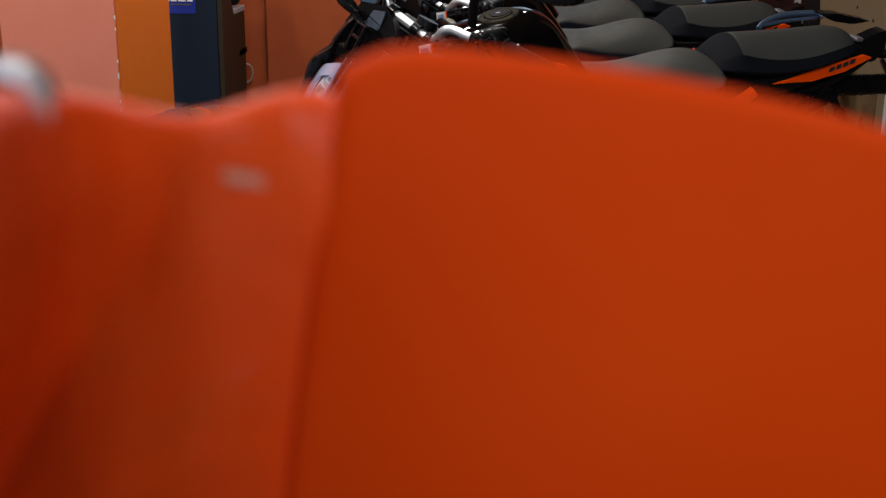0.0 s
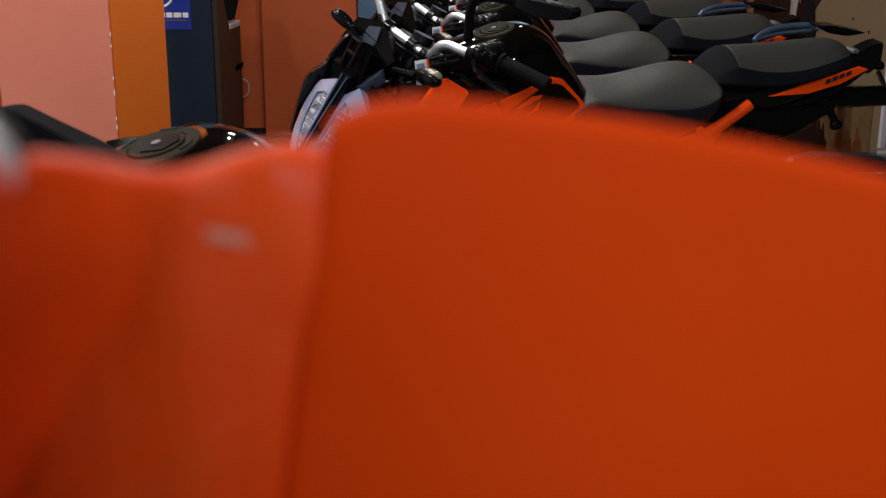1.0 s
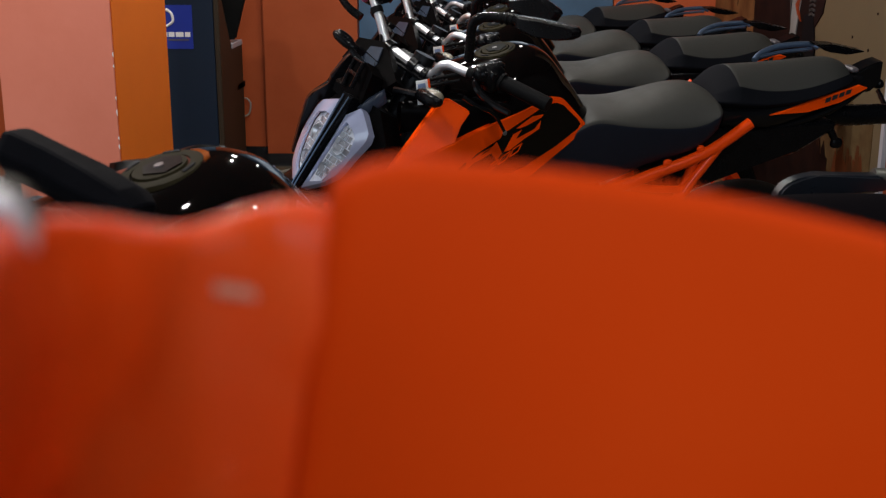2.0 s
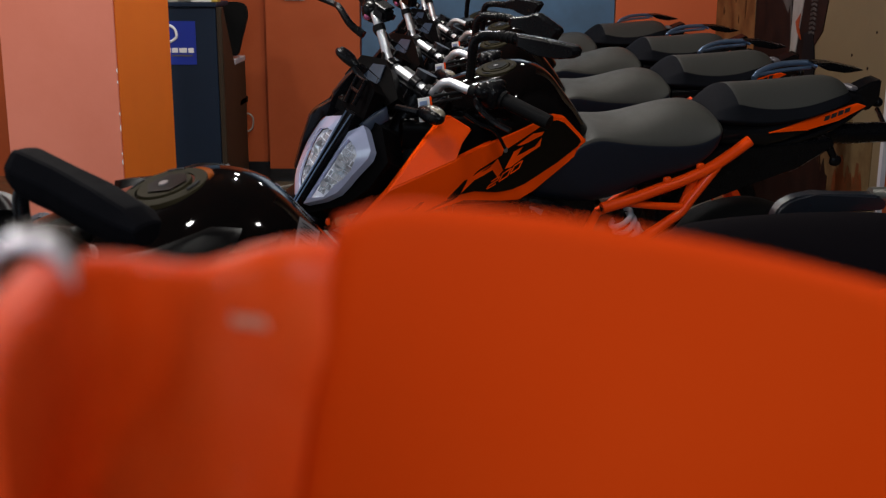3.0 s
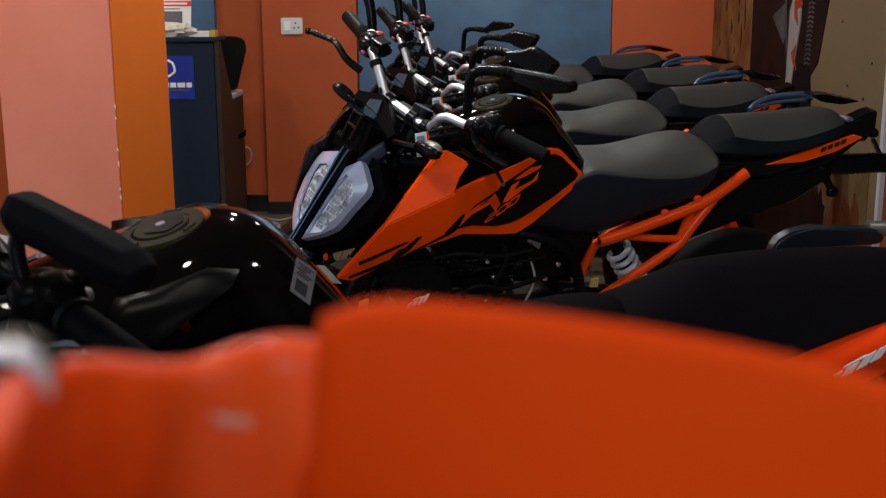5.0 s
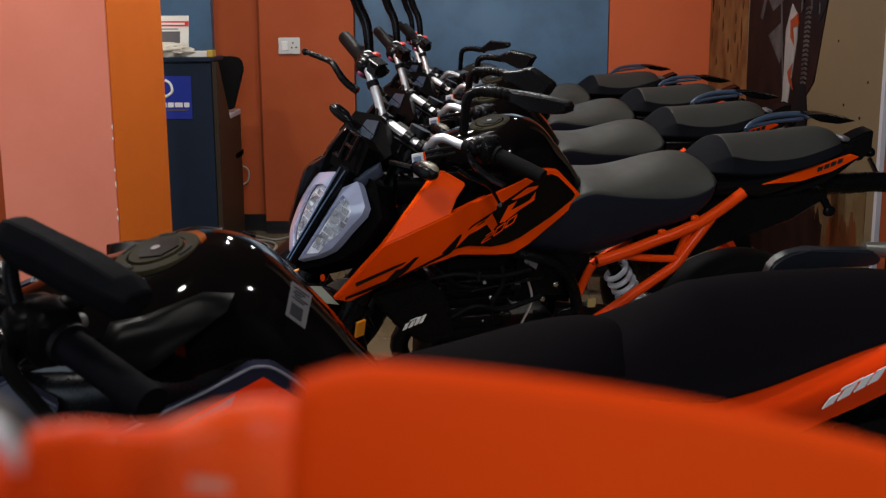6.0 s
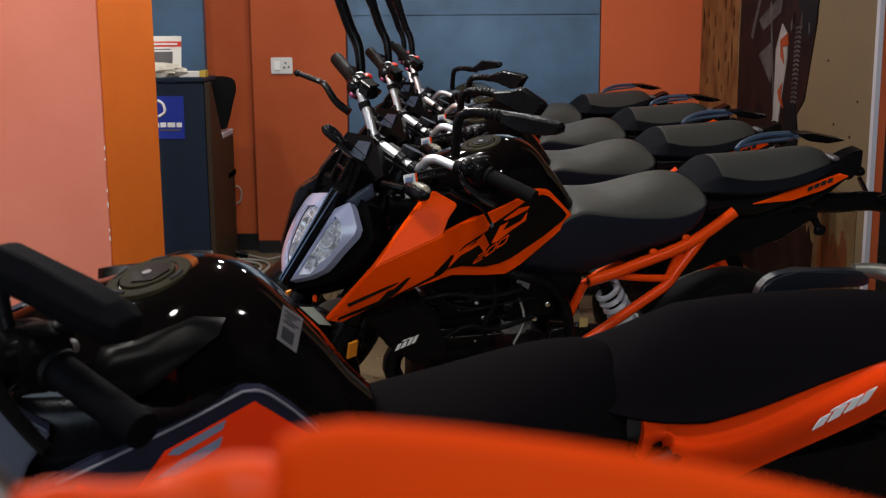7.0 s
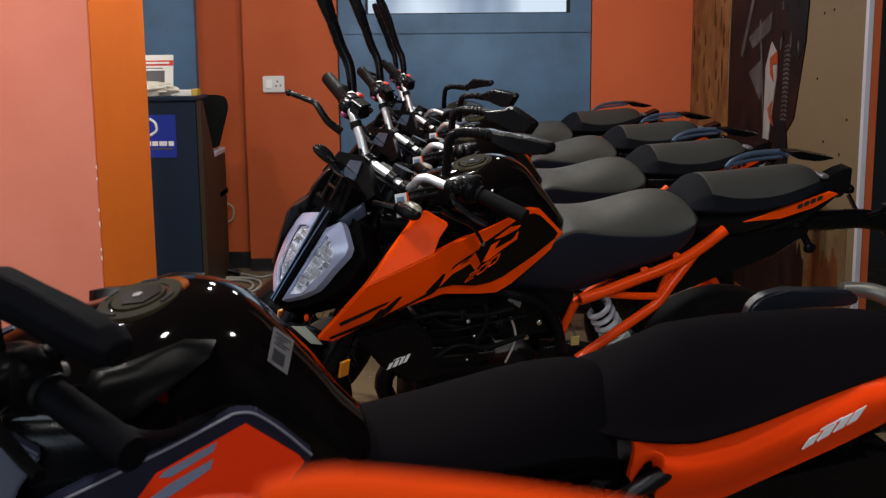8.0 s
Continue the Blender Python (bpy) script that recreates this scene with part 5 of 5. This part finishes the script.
    part("tag_edge", slab([(1.009, .1510, .9905), (1.004, .1520, .9915), (.994, .1570, .927), (.999, .1560, .928)], .0015), "orange", tag, "orange edge")
    part("tag_print", slab([(1.032, .1475, .977), (1.014, .1510, .981), (1.008, .1540, .950), (1.028, .1510, .947)], .0012), "silver_print", tag)
    for g in ([(.99, .15, 1.03), (1.06, .10, 1.00), (1.08, .06, .92), (1.02, .07, .84)], [(1.0, .16, 1.02), (1.05, .09, .975), (1.06, .06, .92), (1.0, .06, .80)],
              [(1.0, -.15, 1.02), (1.05, -.09, 1.00), (1.09, -.05, .95), (1.0, -.06, .80)]):
        part("control_cable", steered(tube(g, .0045, 8)), "rubber", bike)
    if style == "orange":
        hood = part("dash_cover", slab([(1.127, -.001, .955), (1.096, .079, .948), (1.072, .090, .969), (1.070, .004, 1.014), (1.074, -.044, 1.035), (1.120, -.126, 1.027), (1.165, -.124, .977)], .030),
                    "satin_black", bike, "dark blue-grey dash cover")
        part("dash_facet", slab([(1.117, -.003, .969), (1.098, -.003, .992), (1.116, -.060, 1.003), (1.130, -.094, 1.006)], .003), "cowl_blue", hood)
        part("dash_facet", slab([(1.098, -.003, .995), (1.081, -.024, 1.025), (1.103, -.063, 1.020), (1.114, -.062, 1.006)], .003), "cowl_blue", hood)
        part("dash_edge", tube([(1.131, -.095, 1.004), (1.125, -.050, .988), (1.119, -.003, .971)], .0022, 6), "steel_blue", hood)
        part("far_cowl", prism([(1.301, .740), (1.307, .742), (1.284, .828), (1.266, .886), (1.253, .902), (1.207, .924), (1.206, .943), (1.166, .990), (1.133, 1.019), (1.105, 1.000), (1.117, .926), (1.170, .878), (1.240, .830)],
                               "y", -.085, -.060, .004), "shiny_plastic", bike, "black headlight side cowl")
        part("cowl_side", domed([(1.171, .112, .914), (1.137, .100, .935), (1.100, .090, .951), (1.093, .095, .917), (1.148, .112, .892)], .020), "cowl_blue", bike, "blue-grey cowl side", 50)
    if style == "orange":
        part("paper_tag", slab([(1.289, .120, .643), (1.254, .122, .640), (1.208, .124, .587), (1.239, .120, .591)], .001), "pale_green", bike, "pale paper tag on the fork")
        part("side_reflector", ellipsoid((1.250, .118, .662), (.006, .005, .010)), "frame_orange", bike, "small orange side reflector")
    headlight(bike)

    # mirrors: the dark one's left one folded down, the right one standing up
    if style == "dark":
        mir = part("mirror", tube([(.925, .215, 1.035), (.932, .206, 1.072), (.930, .203, 1.095), (.915, .208, 1.106)], .0085, 12), "plastic", bike, "black mirror folded down")
        part("mirror_head", mirror_head((.930, .185, 1.116), (.806, .322, 1.098), .029, .028, .94), "matte_plastic", mir, sharp=18)
        part("mirror_gaiter", tube([(.922, .196, 1.109), (.900, .217, 1.106)], .013, 12), "rubber", mir)
    mir = part("mirror", tube([(1.045, -.300, 1.120), (1.048, -.312, 1.185), (1.055, -.325, 1.228), (1.074, -.336, 1.270), (1.096, -.346, 1.335)], (.0125, .0165), 12), "plastic", bike, "black mirror turned upright")
    part("mirror_head", mirror_head((1.092, -.345, 1.322), (1.152, -.385, 1.488), .019, .021, .75), "plastic", mir, sharp=18)
    return bike


def mudguard_geo():
    verts, faces, n = [], [], 9
    prof = [(.312, -.060), (.322, -.040), (.328, 0), (.322, .040), (.312, .060), (.306, .040), (.310, 0), (.306, -.040)]
    ks = 22
    for k in range(ks):
        a = radians(20 + 130 * k / (ks - 1))
        for r, y in prof:
            verts.append((1.365 + r * math.cos(a), y, .296 + r * math.sin(a)))
    m = len(prof)
    for k in range(ks - 1):
        for i in range(m):
            faces.append((k * m + i, k * m + (i + 1) % m, (k + 1) * m + (i + 1) % m, (k + 1) * m + i))
    faces += [tuple(range(m)), tuple(range((ks - 1) * m, ks * m))[::-1]]
    return verts, faces


def headlight(bike):
    """Two tall lamps beside a dark ridge, in a pale surround, with a black cowl above. The face leans back; f runs up it, y across."""
    lo, hi = Vector((1.348, 0, .726)), Vector((1.208, 0, .943))
    upv = (hi - lo)
    nrm = Vector((upv.z, 0, -upv.x)).normalized()

    def at(f, y, d):
        """f: 0 at the chin, 1 at the top; the face falls back towards the sides."""
        return lo + upv * f + Vector((0, y, 0)) + nrm * (d - 1.7 * y * y - .2 * abs(y))

    def shell(outline, front, back, inner=None):
        n = len(outline)
        verts = [at(f, y, front) for f, y in outline] + [at(f, y, back) for f, y in outline]
        cf = sum((at(f, y, front) for f, y in outline), Vector()) / n
        faces = [(i, (i + 1) % n, (i + 1) % n + n, i + n) for i in range(n)]
        verts.append(cf)
        faces += [(i, (i + 1) % n, 2 * n) for i in range(n)]
        faces.append(tuple(range(n, 2 * n)))
        return verts, faces

    house = part("headlight", steered(shell([(-.06, .02), (.24, .092), (.50, .118), (.80, .122), (1.05, .070), (1.05, -.070), (.80, -.122), (.50, -.118), (.24, -.092), (-.06, -.02)], -.016, -.09)),
                 "satin_black", bike, "split twin-lens headlight with pale surrounds")
    for sy in (1, -1):
        if sy > 0:
            o = [(.02, .013), (.16, .050), (.29, .071), (.40, .077), (.50, .080), (.73, .091), (.81, .087), (.945, .052), (.97, .040), (.84, .016)]
            i_ = [(.09, .018), (.19, .053), (.28, .058), (.34, .060), (.45, .071), (.55, .075), (.70, .069), (.76, .053), (.79, .030), (.62, .022)]
        else:
            o = [(.02, .012), (.035, .032), (.15, .076), (.26, .103), (.38, .122), (.52, .138), (.73, .132), (.815, .112), (.93, .034), (.86, .016)]
            i_ = [(.10, .018), (.178, .050), (.24, .064), (.313, .075), (.43, .087), (.52, .094), (.60, .098), (.69, .092), (.75, .060), (.756, .030)]
        n = len(o)
        verts = [at(f, sy * y, .002) for f, y in o] + [at(f, sy * y, .008) for f, y in i_] + [at(f, sy * y, -.022) for f, y in o] + [at(f, sy * y, -.002) for f, y in i_]
        faces = []
        for k in range(n):
            j = (k + 1) % n
            faces += [(k, j, n + j, n + k), (k, j, 2 * n + j, 2 * n + k), (n + k, n + j, 3 * n + j, 3 * n + k)]
        part("light_surround", steered((verts, faces)), "drl", house, "pale lilac-white light surround")
        part("lens", steered(shell([(f, sy * y * .985) for f, y in i_], .0085, .007)), "lens", house, "clear headlight lens").visible_shadow = False
        part("reflector", steered(shell([(f, sy * y) for f, y in i_], -.006, -.014)), "reflector", house, "faceted reflector with reflections in its pale colour")
        # stepped bands of small facets across the bowl, reflections partly in their colour
        rnd = random.Random(11 + sy)
        for k in range(9):
            f = .20 + .062 * k
            y1 = (.050 + .028 * min(1, k / 4) - .024 * max(0, k - 6) / 2) * (1.12 if sy < 0 else 1) - .006
            for q in range(4):
                ya, yb = .026 + (y1 - .026) * q / 4, .026 + (y1 - .026) * (q + .94) / 4
                la, lb = -.001 + rnd.uniform(-.003, .003), -.001 + rnd.uniform(-.003, .003)
                lift = [la, lb, lb, la] if q % 2 else [la, la, lb, lb]
                part("reflector_facet", steered(slab([at(f + .004, sy * ya, lift[0]), at(f + .056, sy * ya, lift[1]), at(f + .056, sy * yb, lift[2]), at(f + .004, sy * yb, lift[3])], .001)), "pale_facet", house)
        for f, y, r in ((.30, .036, .014), (.55, .044, .019)):
            c = at(f, sy * y, -.002)
            part("bulb_bowl", steered(moved(lathe([(0.0001, -.008), (r * .5, -.004), (r, .006), (r * 1.06, .006)], 20, "x"), Matrix.Translation(c) @ nrm.to_track_quat("X", "Z").to_matrix().to_4x4())),
                 "pale_facet", house)
    rim_line = [(.035, -.034), (.15, -.078), (.26, -.105), (.38, -.124), (.52, -.140), (.73, -.134), (.80, -.116)]
    part("surround_edge", steered(tube([at(f, y, -.004) for f, y in rim_line], .0045, 8)), "dark_red", house, "dark red edge of the headlight")
    part("centre_ridge", steered(shell([(-.04, .009), (.5, .011), (1.02, .018), (1.02, -.018), (.5, -.011), (-.04, -.009)], .016, -.02)), "plastic", house, "black centre ridge")
    for y in (-.0045, .0045):
        part("ridge_line", steered(tube([at(-.02, y, .017), at(.5, y * 1.3, .018), at(1.0, y * 2.2, .018)], .002, 6)), "steel_blue", house)
    part("cowl", steered(joined(shell([(1.00, .030), (1.00, -.078), (1.30, -.060), (1.36, -.02), (1.30, .016)], -.004, -.050),
                                mirrored(prism([(1.17, .935), (1.04, .940), (1.02, .890), (1.12, .870), (1.18, .900)], "y", .050, .112, .006)))), "satin_black", house, "black headlight cowl")
    part("brace", steered(joined(tube([at(1.05, -.06, 0), at(1.33, -.075, .0), at(1.33, -.02, .004), at(1.08, -.01, .006)], .006, 8, smooth=False), tube([at(1.2, -.07, 0), at(1.2, -.01, .004)], .005, 8))), "plastic", house)


YAW, LEAN = 195.82, 9.64
first = motorcycle(pose(.786, 3.411, 0, -LEAN, 0, YAW + .83), "orange", "black and orange naked motorcycle with grey seat and orange frame")
row = [first] + [copy_thing(first, pose(x, y, 0, -LEAN, 0, YAW + dyaw)) for x, y, dyaw in ((.816, 4.353, -.15), (.870, 5.368, -1.19), (.789, 6.445, .51))]
# each mirror is tilted its own way
for bike, outline in zip(row, ([(-.004, .016), (.05, .017), (.115, .015), (.155, .0135), (.163, .006), (.161, -.007), (.145, -.016), (.11, -.024), (.045, -.025), (-.002, -.011)],
                               [(.000, .010), (.065, .023), (.095, .037), (.112, .038), (.188, .003), (.192, -.007), (.170, -.041), (.099, -.044), (.058, -.029), (.000, -.014)],
                               [(-.020, .017), (.043, .046), (.145, .043), (.156, .033), (.130, -.014), (.083, -.024), (.044, -.016), (.009, -.006), (-.020, -.006)],
                               [(-.012, .010), (.045, .058), (.150, .064), (.160, .050), (.146, .034), (.060, .010), (-.012, -.010)])):
    level_mirror(bike, outline)
# the dark one's panel ends further forward
PANEL.update({"h": (.690, .140, .925), "i": (.664, .134, .920), "s": (.632, .126, .891), "j": (.594, .118, .849), "k": (.600, .119, .833)})
second = motorcycle(pose(.350, 1.739, 0, -LEAN, 0, 194.54), "dark", "black naked motorcycle with dark matte seat and orange tail cover")

# ---------------------------------------------------------------- the nearest motorcycle: only the crest of its orange bodywork is seen
close = thing("display_motorcycle", pose(0, 0.174, 0), "orange motorcycle bodywork under clear film, on a black stand", "motorcycle")


def crest(xs, top, y0, back, slope_back, depth, foot, r):
    """Bodywork along x with a rounded crest: a steep face towards the lens and a back that falls away."""
    verts, faces = [], []
    prof = []
    for k in range(9):
        a = math.pi * (0.5 + 0.5 * k / 8)
        prof.append((r + r * math.cos(a), -r + r * math.sin(a)))
    prof = prof[::-1]
    m = None
    for x in xs:
        z, yy = top(x), y0(x)
        yy += back(x)
        row = [(x, yy + 0.06, foot)] + [(x, yy + 3.2 * d * d, z - r - d) for d in (0.14, 0.12, 0.10, 0.085, 0.070, 0.055, 0.04, 0.025, 0.01)]
        row += [(x, yy + a, z + b) for a, b in prof]
        row += [(x, yy + r + d, z - slope_back * d - 0.3 * d * d) for d in (0.01, 0.03, 0.07, 0.13, depth)]
        row += [(x, yy + r + depth, foot)]
        verts += row
        m = len(row)
    for i in range(len(xs) - 1):
        for k in range(m):
            faces.append((i * m + k, i * m + (k + 1) % m, (i + 1) * m + (k + 1) % m, (i + 1) * m + k))
    faces += [tuple(range(m)), tuple(range((len(xs) - 1) * m, len(xs) * m))[::-1]]
    return verts, faces


def wing_top(x):
    u = max(0, x + 0.018)
    return 1.2373 - 0.06 * u - 1.5 * min(u, 0.09) ** 2 - 0.27 * max(0, u - 0.09) - 0.13 * max(0, -0.0205 - x) - 0.0028 * min(1.3, max(0, (-0.0210 - x) / 0.009)) ** 2


def crest_along(path, depth, foot, r, lumps=0.0):
    """Bodywork whose rounded crest follows (x, y, z) points; the face drops on one side, the back falls away on the other."""
    pts = smooth_path(path, 6)
    verts, faces, m = [], [], 0
    for i, p in enumerate(pts):
        d = pts[min(i + 1, len(pts) - 1)] - pts[max(i - 1, 0)]
        out = Vector((d.y, -d.x, 0)).normalized()
        row = [(0.09, foot - p.z)] + [(4.4 * q * q, -r - q) for q in (0.17, 0.13, 0.10, 0.085, 0.070, 0.058, 0.048, 0.038, 0.030, 0.022, 0.015, 0.009, 0.004)]
        row += [(r - r * math.cos(a), -r + r * math.sin(a)) for a in (math.pi * 0.5 * k / 7 for k in range(8))]
        row += [(r + q, -0.90 * q - 0.5 * q * q) for q in (0.01, 0.03, 0.06, depth)] + [(r + depth, foot - p.z)]
        for k, (a, b) in enumerate(row):
            q = p + out * a + Vector((0, 0, b))
            sag = max(0, min(1, (k - 1) / 3)) * lumps
            verts.append(q - out * sag * (noise.noise(q * 70) + .5 * noise.noise(q * 170)))
        m = len(row)
    for i in range(len(pts) - 1):
        for k in range(m):
            faces.append((i * m + k, i * m + (k + 1) % m, (i + 1) * m + (k + 1) % m, (i + 1) * m + k))
    faces += [tuple(range(m)), tuple(range((len(pts) - 1) * m, len(pts) * m))[::-1]]
    return verts, faces


def lean_left(x, z):
    return x + 0.16 * (z - 1.237)


def wing_corner(x):
    """The face turns back round its front corner."""
    a = min(1, max(0, (-0.0235 - x) / 0.0065))
    return 0.0065 * (1 - math.sqrt(1 - a * a))


wing = crest([-0.0300, -0.0299, -0.0297, -0.0293, -0.0287, -0.0279, -0.0268, -0.0255, -0.0235] + [-0.018 + i * 0.0055 for i in range(13)] + [0.06 + i * 0.03 for i in range(8)], wing_top,
             lambda x: 1.1 * min(0.1, max(0, x)) ** 2, wing_corner, 1.2, 0.16, 0.80, 0.004)
wing = [(lean_left(x, z) if x < 0 else x + 0.16 * (z - 1.237) * max(0, 1 - x / 0.2), y, z) for x, y, z in wing[0]], wing[1]
part("side_wing", wing, "orange_film", close, "glossy orange side panel", 40)
part("tank_cover", crest_along([(-.0245, .003, 1.2288), (-.031, .0035, 1.2297), (-.038, .0045, 1.2302), (-.0440, .005, 1.2284), (-.0512, .0035, 1.2262), (-.0582, -.004, 1.2294), (-.0630, -.013, 1.2322),
                                (-.0638, -.024, 1.2345), (-.0622, -.038, 1.2363), (-.0578, -.055, 1.2385), (-.0535, -.072, 1.2405), (-.0490, -.090, 1.2420)], 0.09, 1.02, 0.004, .0016), "film", close, "orange tank cover under clear film", 50)
# row of five small pale bars on the film-covered part
for i in range(5):
    q0, q1 = (Vector((-.0475, .0024, 1.2168)).lerp(Vector((-.0415, .0052, 1.2150)), k / 5) for k in (i, i + .7))
    part("film_bar", slab([q0, q1, q1 + Vector((0, 0, .0017)), q0 + Vector((0, 0, .0017))], .0004), "pale_bar", close, "small pale bar on the film")
ringm = pose(-.0710, -.023, 1.2312, 0, 0, 8)
knob = part("knob", moved(lathe([(.0001, .0006), (.0040, .0002), (.0050, -.0004), (.0060, .002), (.0060, .010), (.0001, .012)], 28, "y"), ringm), "desk_brown", close, "dark round knob with a bright ring")
part("knob_ring", moved(lathe([(.0046, -.0002), (.0052, -.0014), (.0062, -.0014), (.0067, .0002), (.0064, .003)], 36, "y"), ringm), "bright_ring", knob, "metal ring with its highlight in the pale colour")
part("body_core", loft([(-.55, .12, .90, .30, 3, .13), (-.2, .15, 1.04, .26, 3, .13), (.2, .15, .86, .26, 3, .13), (.6, .11, .80, .36, 3, .13), (.9, .08, .84, .52, 3, .13)], 24, 3), "plastic", close)
for x in (-.72, .62):
    part("tyre", moved(lathe([(.20, -.05), (.25, -.06), (.29, -.045), (.30, 0), (.29, .045), (.25, .06), (.20, .05)], 40), Matrix.Translation((x, .13, .30))), "rubber", close)
    part("rim", moved(lathe([(.03, -.03), (.05, -.035), (.19, -.02), (.205, -.05), (.205, .05), (.19, .02), (.05, .035), (.03, .03)], 40, closed=True), Matrix.Translation((x, .13, .30))), "frame_orange", close)
part("fork", tube([(-.72, .13, .30), (-.50, .13, .86)], .05, 12), "engine", close)
part("rear_arm", tube([(.62, .13, .30), (.2, .13, .40)], .04, 12), "engine", close)
